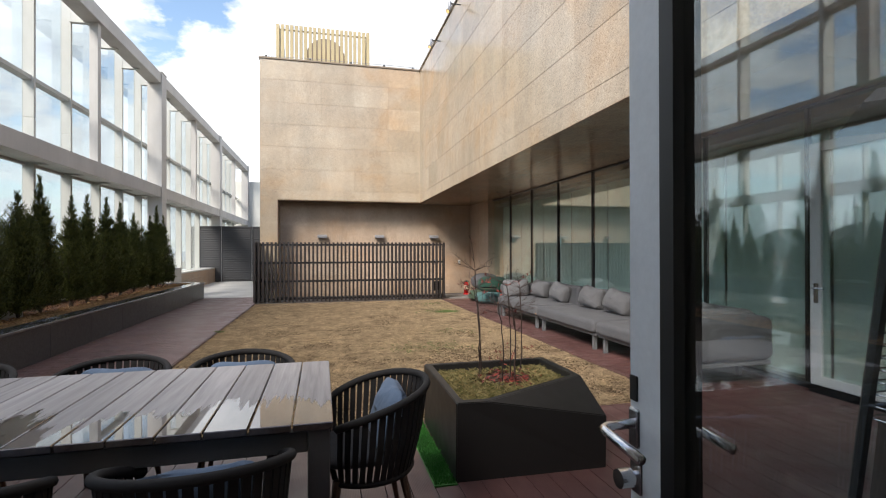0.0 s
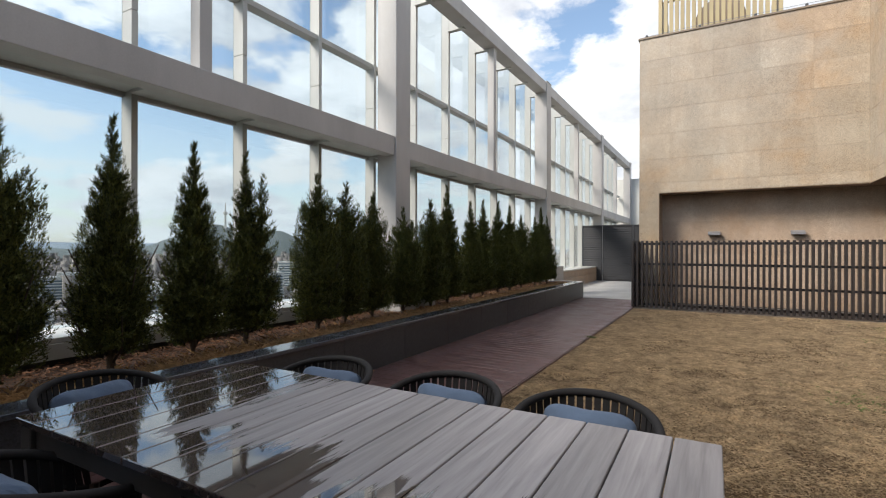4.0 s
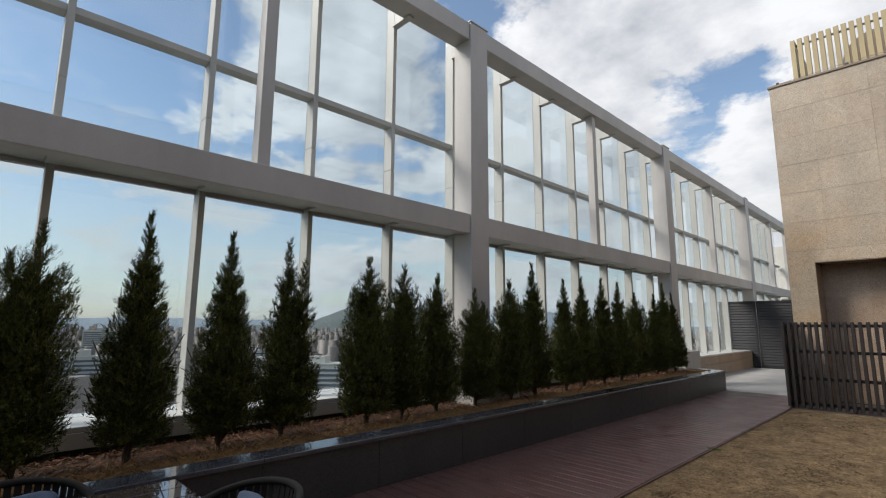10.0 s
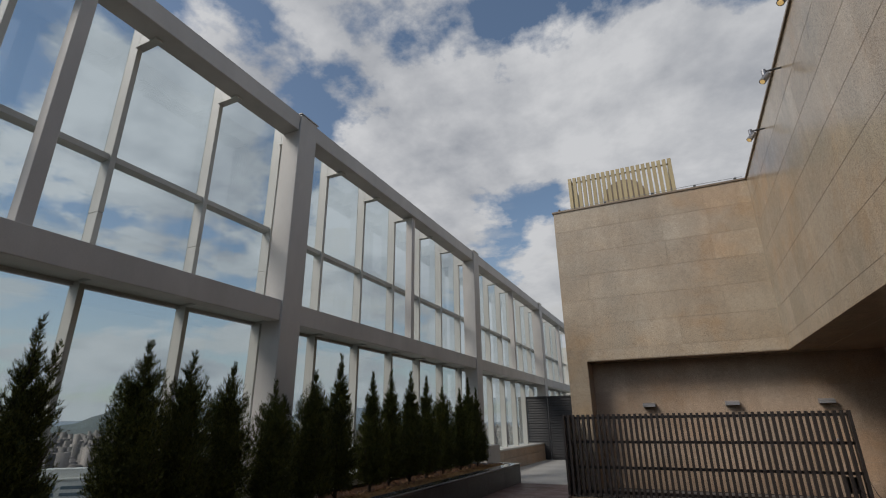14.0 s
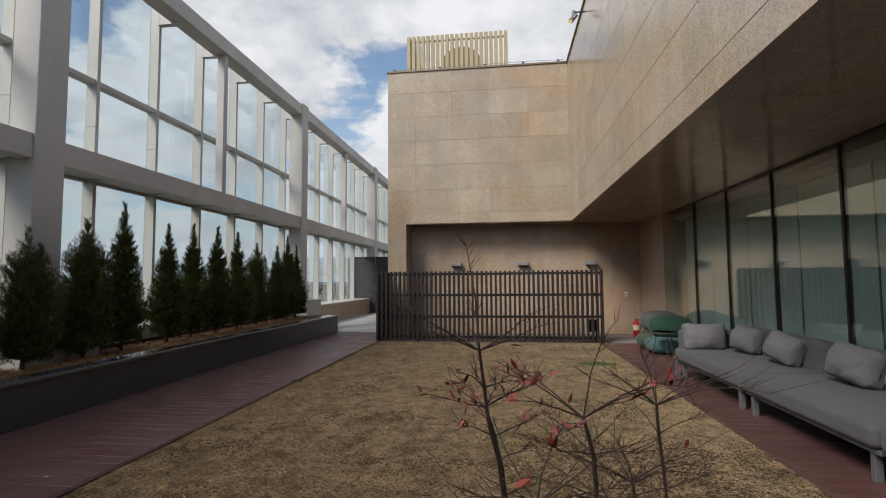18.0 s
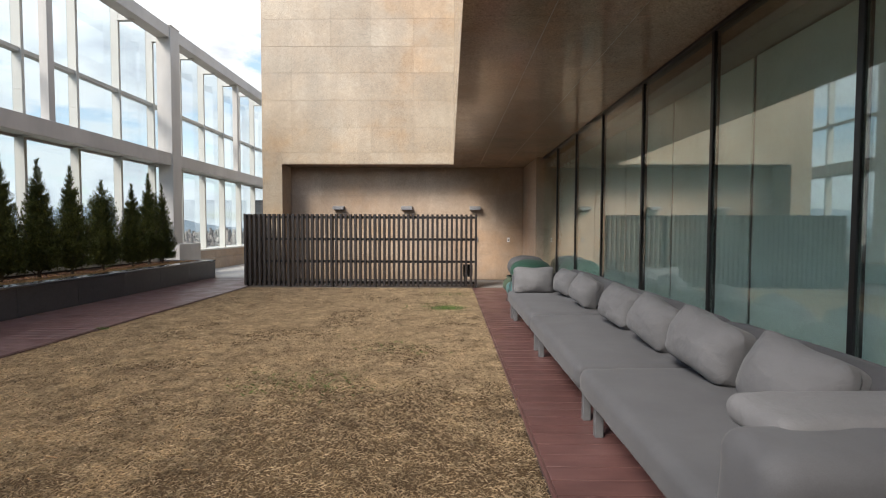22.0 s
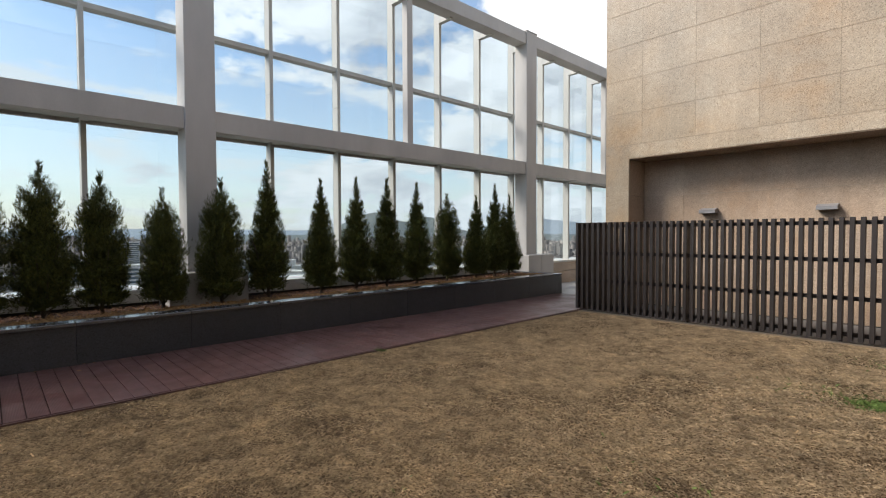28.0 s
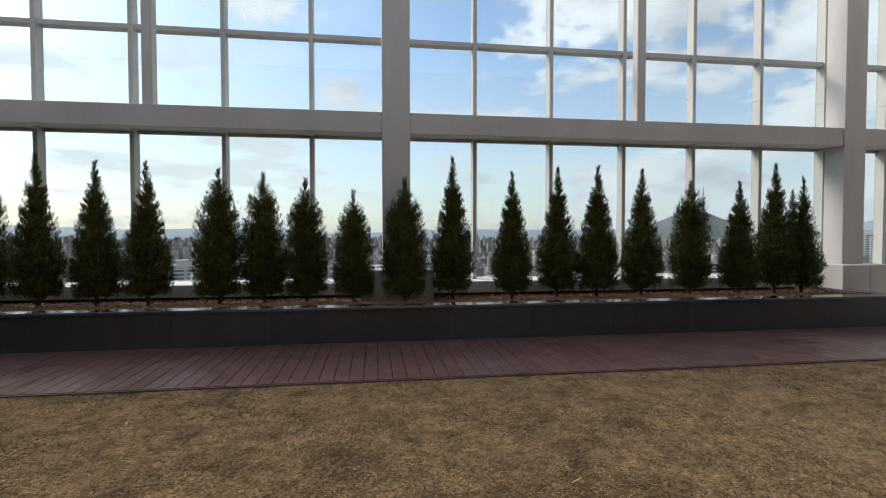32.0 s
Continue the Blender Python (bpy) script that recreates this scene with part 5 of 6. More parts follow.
def shrub():
    r = random.Random(5)
    sh = thing("shrub", pose(1.35, 3.6, 0.38), "thin bare stems with a few red leaves in the pot", "shrub")
    leaf = bmesh.new()
    # foot, fork of the stem, height of a leader above the fork, share of leaved twigs, reach of the whorl
    stems = [((1.19, 3.74), (1.105, 3.57, 1.265), 0.25, 0.0, 0.22), ((1.21, 3.74), (1.12, 3.64, 1.12), 0.0, 1.1, 0.18), ((1.37, 3.54), (1.325, 3.455, 1.15), 0.0, 0.7, 0.25), ((1.29, 3.47), (1.22, 3.35, 1.02), 0.0, 0.15, 0.21),
             ((1.40, 3.52), (1.37, 3.46, 0.98), 0.0, 0.03, 0.20), ((1.50, 3.77), (1.48, 3.73, 0.92), 0.10, 0.0, 0.22), ((1.58, 3.82), (1.54, 3.738, 1.11), 0.14, 0.05, 0.25)]

    def put_leaf(p, s):
        d = Vector((r.uniform(-1, 1), r.uniform(-1, 1), r.uniform(-0.1, 1.1))).normalized()
        q = d.cross(Vector((r.uniform(-1, 1), r.uniform(-1, 1), 1))).normalized()
        leaf.faces.new([leaf.verts.new(v) for v in (p, p + d * s * 0.28 + q * s * 0.14, p + d * s * 0.62 + q * s * 0.12, p + d * s, p + d * s * 0.62 - q * s * 0.12, p + d * s * 0.28 - q * s * 0.14)])

    for (x0, y0), (x1, y1, z1), leader, leafy_share, reach in stems:
        bm = bmesh.new()
        foot, tip = Vector((x0 - 1.35, y0 - 3.6, 0.0)), Vector((x1 - 1.35, y1 - 3.6, z1 - 0.38))
        pts = []
        for i in range(11):
            f = i / 10
            bow = math.sin(f * math.pi) * 0.02
            pts.append(foot.lerp(tip, f) + Vector((r.uniform(-1, 1) * 0.006 + bow, r.uniform(-1, 1) * 0.006, 0)))
        tube(bm, pts, [0.0054 - 0.0018 * i / 10 + (0.0008 if i in (3, 6, 8, 9) else 0) for i in range(11)], 6)
        for o, count, far in ((pts[-1], 8, reach), (pts[9], 3, reach * 0.6), (pts[7], 1, reach * 0.4)):
            for b in range(count):
                a = b * 6.283 / count + r.uniform(-0.4, 0.4)
                l = r.uniform(0.55, 1.15) * far
                d = Vector((math.cos(a), math.sin(a), r.uniform(0.25, 0.75)))
                p1 = o + d * l * 0.35
                p2 = p1 + (d * 0.9 + Vector((r.uniform(-0.25, 0.25), r.uniform(-0.25, 0.25), r.uniform(-0.25, 0.05)))) * l * 0.35
                p3 = p2 + (d * 0.8 + Vector((r.uniform(-0.4, 0.4), r.uniform(-0.4, 0.4), r.uniform(-0.6, 0.15)))) * l * 0.35
                tube(bm, [o, p1, p2, p3], [0.0020, 0.0015, 0.0010, 0.0005], 4)
                for _ in range(5):
                    q = p1.lerp(p2, r.random()) if r.random() < 0.5 else p2.lerp(p3, r.random())
                    e = q + (d + Vector((r.uniform(-0.9, 0.9), r.uniform(-0.9, 0.9), r.uniform(-0.2, 0.7)))) * r.uniform(0.02, 0.06)
                    m = q.lerp(e, 0.5) + Vector((r.uniform(-1, 1), r.uniform(-1, 1), r.uniform(-1, 1))) * 0.005
                    tube(bm, [q, m, e], [0.0010, 0.0008, 0.0004], 3)
                    if r.random() < leafy_share * 0.35:
                        put_leaf(e, r.uniform(0.020, 0.034))
                if r.random() < leafy_share:
                    for _ in range(4):
                        put_leaf(p2.lerp(p3, r.uniform(0.1, 1.0)), r.uniform(0.022, 0.038))
        if leader:
            e = pts[-1] + Vector((-0.03, 0.02, leader))
            tube(bm, [pts[-1], pts[-1].lerp(e, 0.5) + Vector((0.006, 0, 0)), e], [0.0026, 0.0018, 0.0007], 5)
            for _ in range(16):
                q = pts[-1].lerp(e, r.uniform(0.25, 1))
                tube(bm, [q, q + Vector((r.uniform(-1, 1) * 0.03, r.uniform(-1, 1) * 0.03, 0.03))], [0.0011, 0.0005], 3)
        part("stem", bm, "stem", sh)
    for _ in range(34):
        put_leaf(Vector((r.uniform(-0.05, 0.25), r.uniform(-0.05, 0.28), r.uniform(0.02, 0.30))), 0.04)
    part("leaves", leaf, "red_leaf", sh, "few small red leaves")


shrub()

# strip of artificial turf beside the pot
strip = structure("ground_turf_strip", boxes((0.63, 0.775, 2.86, 3.98, -0.03, 0.004)), "turf_blade", "narrow bright green artificial turf strip", "turf")
xy = np.column_stack([rng.uniform(0.635, 0.77, 5000), rng.uniform(2.865, 3.975, 5000)])
tagged(new("turf_pile", blades("turf_pile", rng, xy, 0.003, (0.015, 0.032), 0.0022, (0.1, 0.6), "turf_blade")), "bright green artificial turf pile", "turf", "", "stuff")

# ---------------------------------------------------------------- sofa
def sofa(y0, y1, label, first=False, last=False):
    s = thing("sofa", pose(0, 0, 0), label, "sofa", "sofa modules along the glass")
    part("frame", boxes((3.70, 4.62, y0 + 0.02, y1 - 0.02, 0.205, 0.243), bevel=0.004), "sofa_frame", s)
    for y in (y0 + 0.13, y1 - 0.13):
        for x in (3.73, 4.55):
            part("leg", boxes((x - 0.012, x + 0.043, y - 0.024, y + 0.024, 0.0, 0.205), bevel=0.004), "sofa_frame", s, "grey metal leg")
    c = stuffed_box(0.98, y1 - y0 - 0.02, 0.185, 0.062, int(y0 * 10), 0.006)
    part("seat", c, "sofa", s, "thick grey seat cushion", True, pose(4.13, (y0 + y1) / 2, 0.335))
    b = stuffed_box(0.22, y1 - y0 - 0.03, 0.44, 0.085, int(y0 * 7) + 1, 0.006)
    part("backrest", b, "sofa", s, "grey upholstered backrest", True, pose(4.60, (y0 + y1) / 2, 0.525, 0, 8, 0))
    if first:
        part("armrest", stuffed_box(0.80, 0.13, 0.32, 0.05, 3, 0.006), "sofa", s, "", True, pose(4.10, y1 - 0.08, 0.53))
    if last:
        part("armrest", stuffed_box(1.0, 0.30, 0.47, 0.085, 4, 0.014), "sofa", s, "thick soft arm", True, pose(4.14, y0 - 0.13, 0.48))
        part("frame", boxes((3.72, 4.60, y0 - 0.26, y0 + 0.015, 0.205, 0.242), bevel=0.004), "sofa_frame", s)


sofa(8.12, 10.10, "grey upholstered sofa module with an arm by the glass", True)
sofa(6.16, 8.10, "grey upholstered sofa module between two others")
sofa(4.48, 6.14, "grey upholstered sofa module with a soft arm", False, True)
shelf = thing("side_table", pose(3.72, 8.11, 0), "small teak shelf board between the sofa modules", "side table")
part("board", boxes((-0.06, 0.55, -0.045, 0.045, 0.267, 0.285), bevel=0.003), "teak", shelf)
shelf2 = thing("side_table", pose(3.72, 10.18, 0), "small teak shelf board at the sofa end", "side table")
part("board", boxes((-0.02, 0.70, -0.06, 0.10, 0.24, 0.26), bevel=0.003), "teak", shelf2)
part("leg", boxes((-0.01, 0.03, -0.05, 0.09, 0.0, 0.24)), "sofa_frame", shelf2)
part("leg", boxes((0.64, 0.68, -0.05, 0.09, 0.0, 0.24)), "sofa_frame", shelf2)
for i, (x, y, w, h, tilt, a) in enumerate(((3.99, 9.86, 0.62, 0.42, 10, 3), (4.37, 9.42, 0.46, 0.38, 20, -72), (4.38, 8.57, 0.48, 0.38, 20, -78), (4.39, 7.43, 0.55, 0.395, 20, -80), (4.39, 6.66, 0.58, 0.385, 22, -83),
                                           (4.39, 5.92, 0.62, 0.40, 20, -80), (4.38, 5.14, 0.54, 0.41, 22, -80))):
    cu = thing("throw_pillow", pose(x, y, 0.425 + h * 0.44 + (0.028 if i else 0), -tilt, (0, 7, 13, 8, 12, 11, 9)[i], a), "light grey scatter pillow on the sofa", "pillow", "pillows on the sofa")
    part("fabric", pillow_mesh(w, h, 0.36 if i else 0.30, i + 10, 22, 3.3 if i else 4.6), "pillow", cu, "", True)

flop = thing("throw_pillow", pose(4.19, 4.56, 0.690, 0, 0, 3), "light grey pillow lying on the soft sofa arm", "pillow", "pillows on the sofa")
part("fabric", stuffed_box(0.80, 0.30, 0.11, 0.052, 31, 0.012), "pillow", flop, "", True)

# ---------------------------------------------------------------- round lounge seats by the wall
def lounge_seat(x, y, a, wide, top, body, hood, label):
    s = thing("lounge_seat", pose(x, y, 0, 0, 0, a), label, "lounge chair", "round lounge seats by the wall")
    part("base_cushion", soft_block(0.76, 0.76, 0.32, 2.8, 2, 0.008, 18), body, s, "", True, pose(-0.10, -0.02, 0.16))
    part("back_cushion", soft_block(wide, 0.60, 0.46, 2.4, 5, 0.010, 20), hood, s, "", True, pose(0, 0.06, top - 0.23, 8, 0, 0))
    part("welt", tube(bmesh.new(), [(0.485 * wide * math.cos(k * math.pi / 14), 0.06 - 0.29 * math.sin(k * math.pi / 14), top - 0.23 - 0.05 * math.sin(k * math.pi / 14)) for k in range(15)], 0.008, 6), hood, s, "stitched seam")


lounge_seat(4.40, 13.22, -12, 0.78, 0.77, "olive_bag", "grey_bag", "round olive lounge seat with grey back cushion")
lounge_seat(4.38, 12.48, -8, 0.80, 0.73, "teal_bag", "green_bag", "round teal lounge seat with dark green cushion")
tray = thing("tray_table", pose(4.05, 11.83, 0), "small round tray table on thin wire legs", "side table")
part("tray", tube(bmesh.new(), [(0, 0, 0.445), (0, 0, 0.45), (0, 0, 0.475), (0, 0, 0.475)], [0.19, 0.22, 0.225, 0.215], 24), "olive_bag", tray)
for k in range(3):
    c1, s1 = math.cos(k * 2.094 + 0.4), math.sin(k * 2.094 + 0.4)
    c2, s2 = math.cos(k * 2.094 + 0.9), math.sin(k * 2.094 + 0.9)
    part("leg", tube(bmesh.new(), [(0.13 * c1, 0.13 * s1, 0.445), (0.22 * c1, 0.22 * s1, 0.008), (0.22 * c2, 0.22 * s2, 0.008), (0.13 * c2, 0.13 * s2, 0.445)], 0.006, 5), "dark_metal", tray)
part("handle", tube(bmesh.new(), [(0.10, 0.05, 0.475), (0.10, 0.05, 0.52), (0.16, -0.02, 0.52), (0.16, -0.02, 0.475)], 0.005, 5), "dark_metal", tray)

# ---------------------------------------------------------------- glazed door standing open
door = structure("door_1", boxes((0.61, 0.66, 0.79, 0.89, 0.03, 2.36), (0.61, 0.66, -0.08, 0.0, 0.03, 2.36), (0.61, 0.66, 0.0, 0.79, 0.03, 0.12), (0.61, 0.66, 0.0, 0.79, 2.28, 2.36), bevel=0.003), "door_frame", "grey framed glass door standing open", "door")
part("gasket", boxes((0.605, 0.665, 0.752, 0.789, 0.12, 2.28)), "rubber", door, "black glazing gasket")
p = part("pane", boxes((0.628, 0.642, 0.001, 0.752, 0.12, 2.28)), "door_glass", door)
p.visible_shadow = False
for s, x in ((-1, 0.61), (1, 0.66)):
    rose = part("rose", boxes((x - 0.006, x + 0.006, 0.856, 0.888, 1.020, 1.100), bevel=0.005, seg=2), "chrome", door, "steel rose plate")
    part("handle", tube(bmesh.new(), [(x, 0.874, 1.068), (x + s * 0.058, 0.880, 1.064), (x + s * 0.068, 0.876, 1.062), (x + s * 0.071, 0.864, 1.061), (x + s * 0.072, 0.752, 1.050)], 0.0098, 14), "chrome", rose, "satin steel lever handle", True)
    lock = part("lock_plate", boxes((x - 0.005, x + 0.005, 0.848, 0.884, 0.93, 0.998), bevel=0.004, seg=2), "chrome", door, "steel lock plate")
    part("thumb_turn", tube(bmesh.new(), [(x, 0.868, 0.962), (x + s * 0.012, 0.868, 0.962), (x + s * 0.014, 0.868, 0.962), (x + s * 0.042, 0.868, 0.962)], [0.012, 0.012, 0.019, 0.019], 16), "chrome", lock, "steel lock turn")
part("plate", boxes((0.606, 0.61, 0.862, 0.884, 1.115, 1.165)), "rubber", door, "small black plate")
part("jamb", boxes((0.62, 0.70, -0.45, -0.10, 0.0, 2.45), (-0.62, -0.52, -0.45, -0.10, 0.0, 2.45), (-0.52, 0.62, -0.45, -0.10, 2.37, 2.45)), "door_frame", door, "grey door frame")

heater = thing("patio_heater", pose(2.12, 1.22, 0), "black tapered patio heater with wire guard", "patio heater")
bm = bmesh.new()
for a in range(4):
    d = Vector((math.cos(a * math.pi / 2 + 0.78), math.sin(a * math.pi / 2 + 0.78), 0))
    tube(bm, [d * 0.33, d * 0.13 + Vector((0, 0, 1.9))], 0.022, 6)
part("frame", bm, "dark_metal", heater)
part("base_panel", tube(bmesh.new(), [(0, 0, 0.0), (0, 0, 0.75)], [0.33, 0.25], 4), "dark_metal", heater, m=pose(0, 0, 0, 0, 0, 0))
bm = bmesh.new()
for j in range(22):
    z = 0.8 + j * 0.045
    rr = 0.33 - 0.2 * z / 1.9
    pts = [Vector((math.cos(a * math.pi / 2 + 0.78), math.sin(a * math.pi / 2 + 0.78), 0)) * rr + Vector((0, 0, z)) for a in range(5)]
    tube(bm, pts, 0.003, 4)
part("wire_guard", bm, "chrome", heater, "thin steel wire guard")
part("top", tube(bmesh.new(), [(0, 0, 1.9), (0, 0, 1.95)], [0.42, 0.36], 4), "dark_metal", heater)

sign = thing("exit_sign", pose(5.08, 3.55, 2.74), "green lit exit sign hanging inside the glass", "sign")
part("panel", boxes((-0.02, 0.0, -0.16, 0.16, -0.09, 0.09), bevel=0.004), "exit_green", sign)
part("bracket", boxes((-0.012, -0.004, -0.01, 0.01, 0.09, 0.14)), "white_plastic", sign)

# ---------------------------------------------------------------- city beyond the glass
CITY_Z = -62.0
ring = bmesh.new()
bmesh.ops.create_circle(ring, cap_ends=True, segments=64, radius=4600)
structure("ground_city", ring, "city_ground", "hazy ground of the distant city", "ground").matrix_basis = pose(0, 0, CITY_Z)


def city_blocks():
    r = np.random.default_rng(21)
    n = 15000
    ang = np.radians(r.uniform(105, 262, n))
    dist = 240 + 2900 * r.uniform(0, 1, n) ** 1.3
    cx, cy = np.cos(ang) * dist, np.sin(ang) * dist
    w, d = r.uniform(5, 14, n), r.uniform(5, 17, n)
    h = r.uniform(5, 15, n) + (r.uniform(0, 1, n) < 0.05) * r.uniform(10, 30, n) + np.maximum(0, dist - 1000) * 0.020 * r.uniform(0.2, 1.2, n)
    h = np.minimum(h, 64)
    yaw = r.choice([0.1, 0.55, -0.3], n)
    c, s = np.cos(yaw), np.sin(yaw)
    corners = []
    for sx, sy in ((-1, -1), (1, -1), (1, 1), (-1, 1)):
        x, y = sx * w / 2, sy * d / 2
        corners.append(np.column_stack([cx + x * c - y * s, cy + x * s + y * c]))
    v = np.zeros((n, 8, 3))
    for k in range(4):
        v[:, k, :2] = v[:, k + 4, :2] = corners[k]
        v[:, k, 2] = CITY_Z
        v[:, k + 4, 2] = CITY_Z + h
    f = np.array([(0, 1, 5, 4), (1, 2, 6, 5), (2, 3, 7, 6), (3, 0, 4, 7), (4, 5, 6, 7)])
    F = (np.arange(n)[:, None, None] * 8 + f[None]).reshape(-1, 4)
    ob = new("city_blocks", tri_soup("city_blocks", v.reshape(-1, 3), F, "city"))
    tagged(ob, "hazy low buildings of the distant city", "buildings", "", "stuff")


city_blocks()


def apartment(angle, dist, wide, deep, tall, turn):
    x, y = math.cos(radians(angle)) * dist, math.sin(radians(angle)) * dist
    b = thing("apartment_building", pose(x, y, CITY_Z, 0, 0, turn), "pale far apartment block with rows of windows", "building", "apartment blocks in the city")
    part("wall", boxes((-wide / 2, wide / 2, -deep / 2, deep / 2, 0, tall)), "tower_wall", b)
    part("roof", boxes((-wide / 6, wide / 6, -deep / 3, deep / 3, tall, tall + 4), (-wide / 2 - 0.3, wide / 2 + 0.3, -deep / 2 - 0.3, deep / 2 + 0.3, tall - 0.8, tall - 0.2)), "tower_wall", b)
    band = to_mesh("window_band", boxes((-wide / 2 + 1.5, -1.2, -deep / 2 - 0.15, deep / 2 + 0.15, 0, 1.5), (1.2, wide / 2 - 1.5, -deep / 2 - 0.15, deep / 2 + 0.15, 0, 1.5), (-wide / 2 - 0.15, wide / 2 + 0.15, -deep / 4, deep / 4, 0, 1.5)), "far_window")
    z = 2.0
    while z < tall - 2.5:
        part("window_band", band, "", b, m=pose(0, 0, z))
        z += 3.0


BLOCKS = [(150, 330, 60, 14, 40, 40), (153.5, 360, 30, 14, 42, 62), (164, 340, 70, 14, 30, 70), (172, 420, 60, 14, 42, 80), (178, 380, 60, 14, 36, 95), (186, 420, 26, 14, 52, 100), (193, 520, 60, 16, 46, 105), (199, 430, 40, 15, 40, 110), (141, 520, 60, 14, 40, 60),
          (136, 640, 50, 14, 48, 30), (132, 800, 40, 16, 62, 40), (130.5, 860, 40, 16, 66, 35), (129, 840, 34, 16, 60, 44), (127.5, 900, 40, 16, 68, 38), (126, 850, 30, 16, 58, 30), (157, 640, 60, 14, 34, 55), (206, 600, 40, 14, 50, 120), (170, 900, 50, 16, 54, 80)]
for row in BLOCKS:
    apartment(*row)


def ridge(name, dist, a0, a1, profile, mat, label):
    """A hill range as a mesh strip with slopes, its crest following a few bumps (angle, degrees up, half width)."""
    bm = bmesh.new()
    rows = []
    n = 160
    for i in range(n + 1):
        a = a0 + (a1 - a0) * i / n
        e = sum(u * math.exp(-((a - c) / w) ** 2) for c, u, w in profile)
        e += 0.10 * noise.noise(Vector((a * 0.9, dist, 0))) + 0.05 * noise.noise(Vector((a * 4, dist, 3)))
        row = []
        for j, (dd, hf) in enumerate(((-0.12, 0.0), (-0.06, 0.55), (0.0, 1.0), (0.08, 0.0))):
            r = dist * (1 + dd)
            z = CITY_Z + (dist * math.tan(radians(max(e, 0.0))) - CITY_Z) * hf
            row.append(bm.verts.new((math.cos(radians(a)) * r, math.sin(radians(a)) * r, z)))
        rows.append(row)
    for p, q in zip(rows, rows[1:]):
        for j in range(3):
            bm.faces.new((p[j], p[j + 1], q[j + 1], q[j]))
    tagged(part(name, bm, mat, None, "", True), label, "hill", "", "structure")


ridge("backdrop_hill", 2900, 120, 160, ((144.5, 2.55, 3.2), (138.5, 1.9, 2.6), (148.5, 0.7, 2.5), (134, 0.4, 4)), "hill", "dark wooded hill beyond the city")
ridge("backdrop_range", 4300, 100, 262, ((128, 1.5, 4), (122, 1.2, 5), (150, 0.5, 20), (170, 0.45, 12), (195, 0.75, 8), (215, 0.9, 12), (240, 0.6, 15)), "far_hill", "far hill range on the horizon, coloured blue with haze")
mast = thing("lattice_mast", pose(math.cos(radians(143.7)) * 2880, math.sin(radians(143.7)) * 2880, 140), "pale observation mast on the hill top", "tower")
part("shaft", tube(bmesh.new(), [(0, 0, -40), (0, 0, 60), (0, 0, 110)], [7, 5, 2.0], 10), "tower_wall", mast)
part("deck", tube(bmesh.new(), [(0, 0, 44), (0, 0, 50), (0, 0, 58), (0, 0, 62)], [6, 12, 12, 6], 12), "tower_wall", mast)

# ---------------------------------------------------------------- stone panels, deck boards and paving slabs
def clad_y(wall, y, xs, zs, mat, t=0.02, gap=0.006, stagger=0.0):
    for i in range(len(zs) - 1):
        hi, lo = zs[i], zs[i + 1]
        cols = list(xs)
        if stagger and i % 2:
            cols = [xs[0]] + [x + stagger for x in xs[1:-1] if x + stagger < xs[-1] - 0.1] + [xs[-1]]
        for x0, x1 in zip(cols, cols[1:]):
            part("granite_panel", boxes((x0 + 0.0009, x1 - 0.0009, y, y + t, lo + gap / 2, hi - gap / 2), bevel=0.0015), mat, wall)


def clad_x(wall, x, ys, zs, mat, t=0.02, gap=0.006):
    for hi, lo in zip(zs, zs[1:]):
        for y0, y1 in zip(ys, ys[1:]):
            part("granite_panel", boxes((x, x + t, y0 + 0.0009, y1 - 0.0009, lo + gap / 2, hi - gap / 2), bevel=0.0015), mat, wall)


clad_y(wall_n, WALL_N, [-1.87, -1.12, -0.15, 0.84, 1.88, WALL_E - 0.001], ROWS_Z[:-1], "granite")
clad_y(wall_n, WALL_N, [-1.38, -0.15, 0.84, 1.88, WALL_E - 0.001], ROWS_Z[-2:], "granite")
clad_y(wall_n, WALL_N, [-1.87, -1.38], [3.20, 2.40, 1.60, 0.80, 0.0], "granite")
clad_y(wall_n, RECESS_Y, [-1.38, -0.6, 0.66, 1.92, 3.18, 4.0, 4.70], [2.92, 2.21, 1.33, 0.66, 0.0], "recess")
clad_x(wall_n, -1.40, [WALL_N + 0.022, RECESS_Y], [2.92, 2.21, 1.33, 0.66, 0.0], "recess", 0.02)
clad_x(wall_e, WALL_E, [-2.0 + 1.21 * k for k in range(14)] + [WALL_N + 0.02], ROWS_Z, "granite")
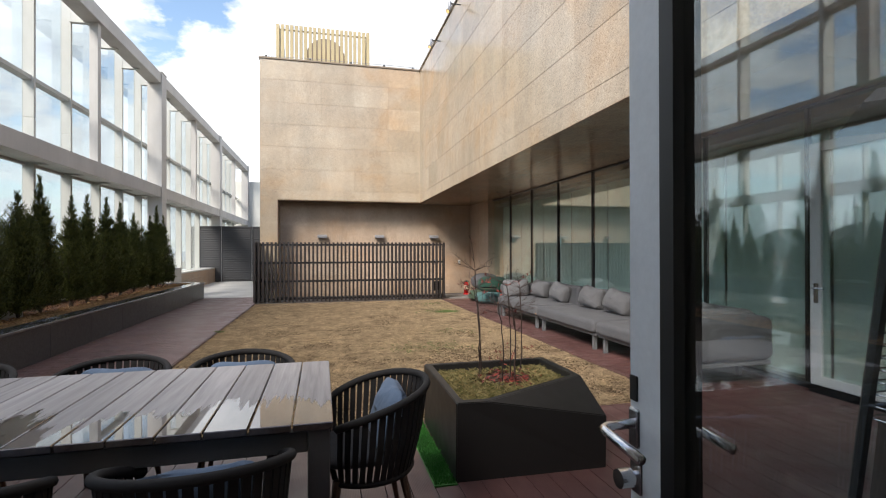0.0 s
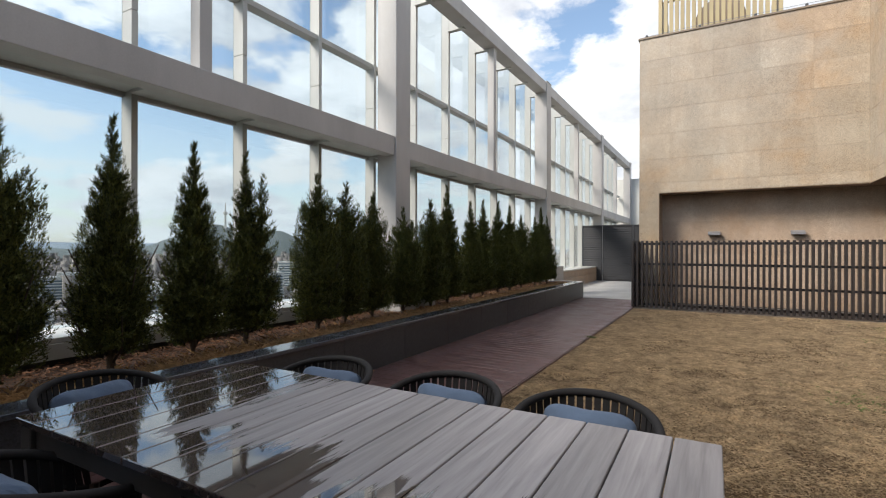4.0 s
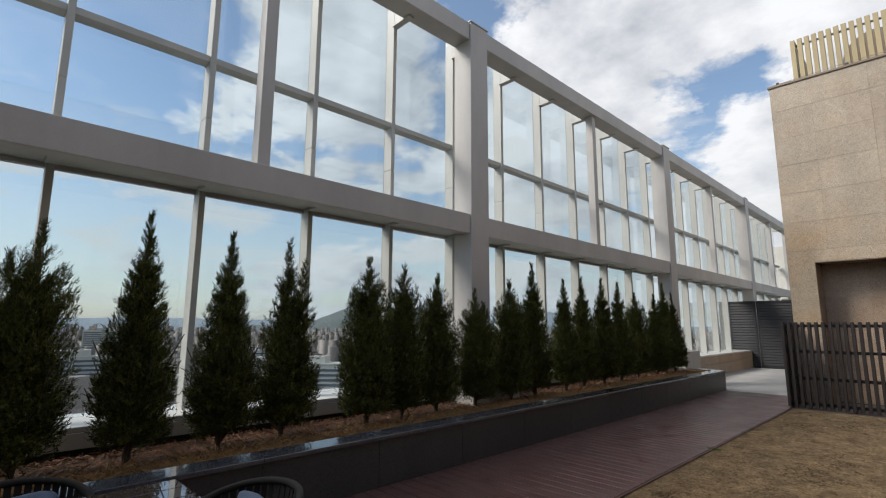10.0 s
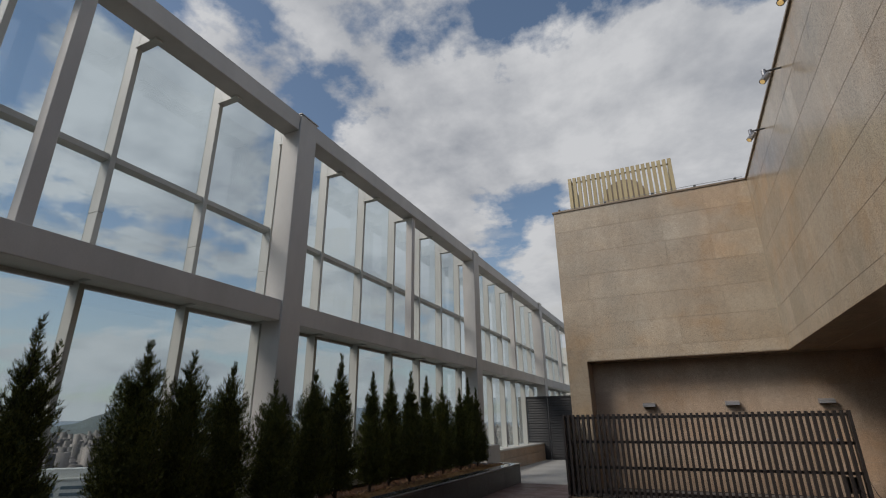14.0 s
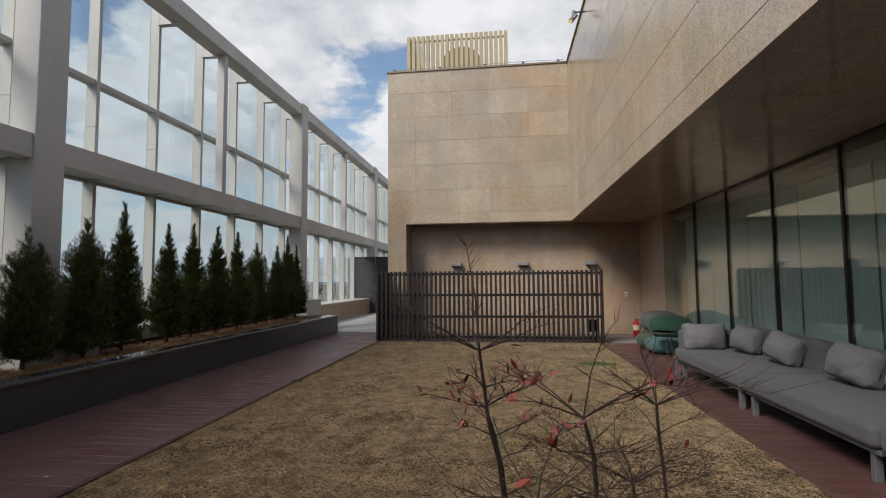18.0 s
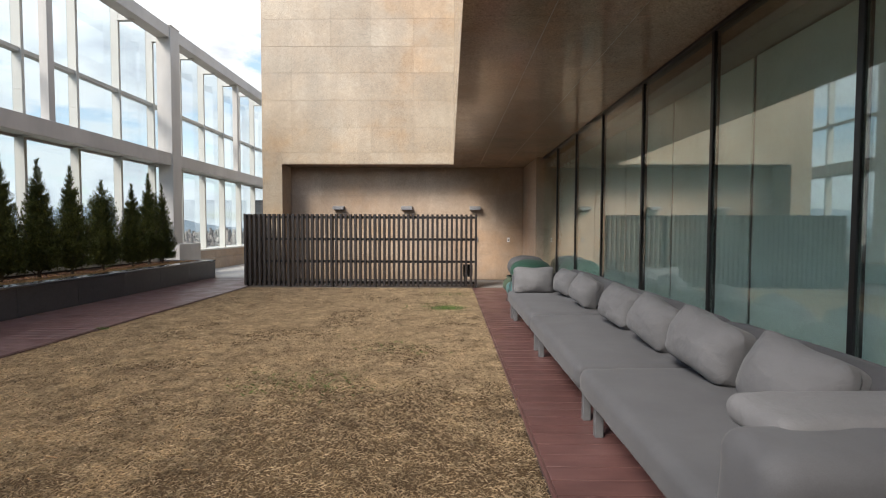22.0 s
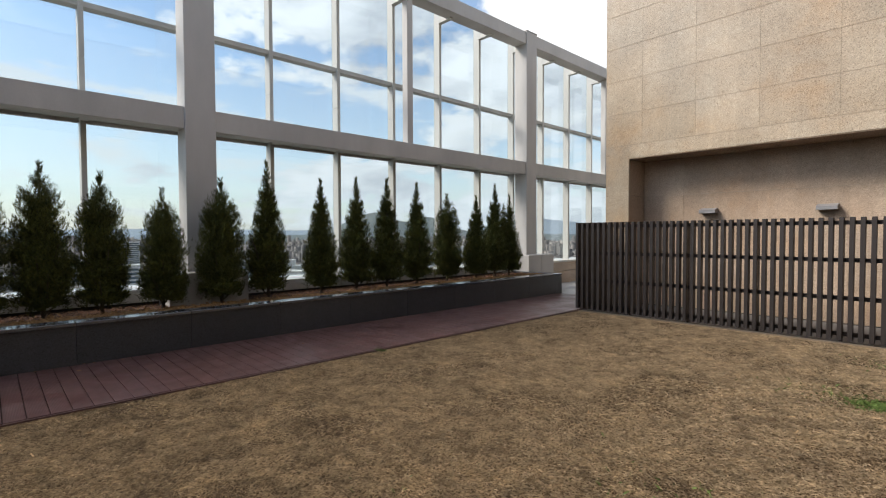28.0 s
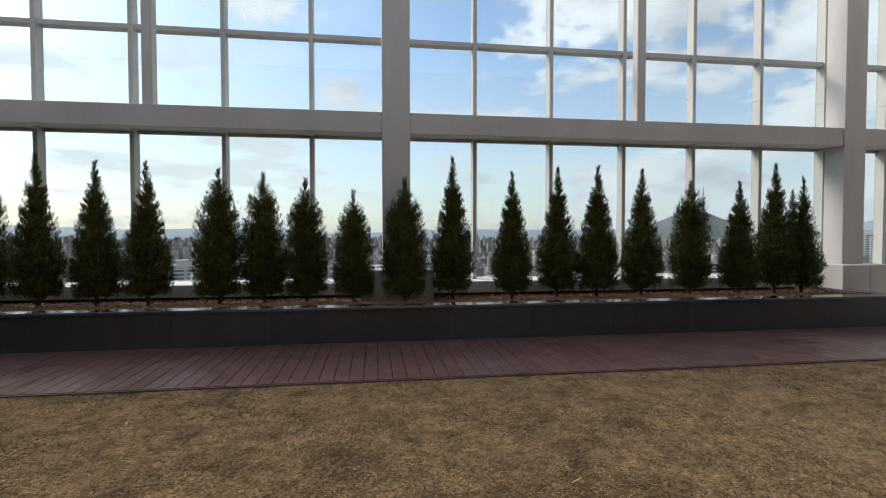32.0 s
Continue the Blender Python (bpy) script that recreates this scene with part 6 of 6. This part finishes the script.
clad_x(pier, 4.70, [13.82, 14.7, RECESS_Y], [2.92, 2.21, 1.33, 0.66, 0.0], "recess")
clad_y(pier, 13.80, [4.70, GLASS_X + 0.05], [2.92, 2.21, 1.33, 0.66, 0.0], "recess")

deck = structure("floor_deck", boxes((DECK_W, GLASS_X, -0.1, LAWN_S - 0.01, -0.058, -0.030), (DECK_W, LAWN_W, LAWN_S - 0.01, 16.04, -0.058, -0.030), (LAWN_E, GLASS_X, LAWN_S - 0.01, 14.05, -0.058, -0.030)), "joist", "red brown composite timber deck", "deck")
board = to_mesh("plank", boxes((DECK_W + 0.002, LAWN_W - 0.03, 0.002, 0.141, -0.03, 0.0), bevel=0.0015), "deck_x")
y = LAWN_S
while y < 16.04 - 0.14:
    part("plank", board, "", deck, m=pose(0, y, 0))
    y += 0.146
part("edging", boxes((LAWN_W - 0.028, LAWN_W - 0.008, LAWN_S, 16.03, -0.05, -0.006), bevel=0.002), "deck_y", deck)
board2 = to_mesh("plank", boxes((LAWN_E + 0.03, GLASS_X - 0.035, 0.002, 0.139, -0.03, 0.0), bevel=0.002), "deck_x")
y = LAWN_S
while y < 14.0 - 0.14:
    part("plank", board2, "", deck, m=pose(0, y, 0))
    y += 0.146
part("edging", boxes((LAWN_E + 0.008, LAWN_E + 0.028, LAWN_S, 14.0, -0.05, -0.006), bevel=0.002), "deck_y", deck)
x = DECK_W + 0.003
while x < GLASS_X - 0.18:
    if 0.52 < x < 0.63:
        part("plank", boxes((x, 0.625, -0.1, LAWN_S - 0.03, -0.03, 0.0), bevel=0.0008), "deck_y", deck)
    elif 0.63 <= x < 0.78:
        part("plank", boxes((x, x + 0.141, -0.1, 2.85, -0.03, 0.0), bevel=0.0008), "deck_y", deck)
    else:
        part("plank", boxes((x, x + 0.141, -0.1, LAWN_S - 0.03, -0.03, 0.0), bevel=0.0008), "deck_y", deck)
    x += 0.146
part("edging", boxes((DECK_W, GLASS_X - 0.05, LAWN_S - 0.028, LAWN_S - 0.002, -0.05, 0.002), bevel=0.002), "deck_x", deck)
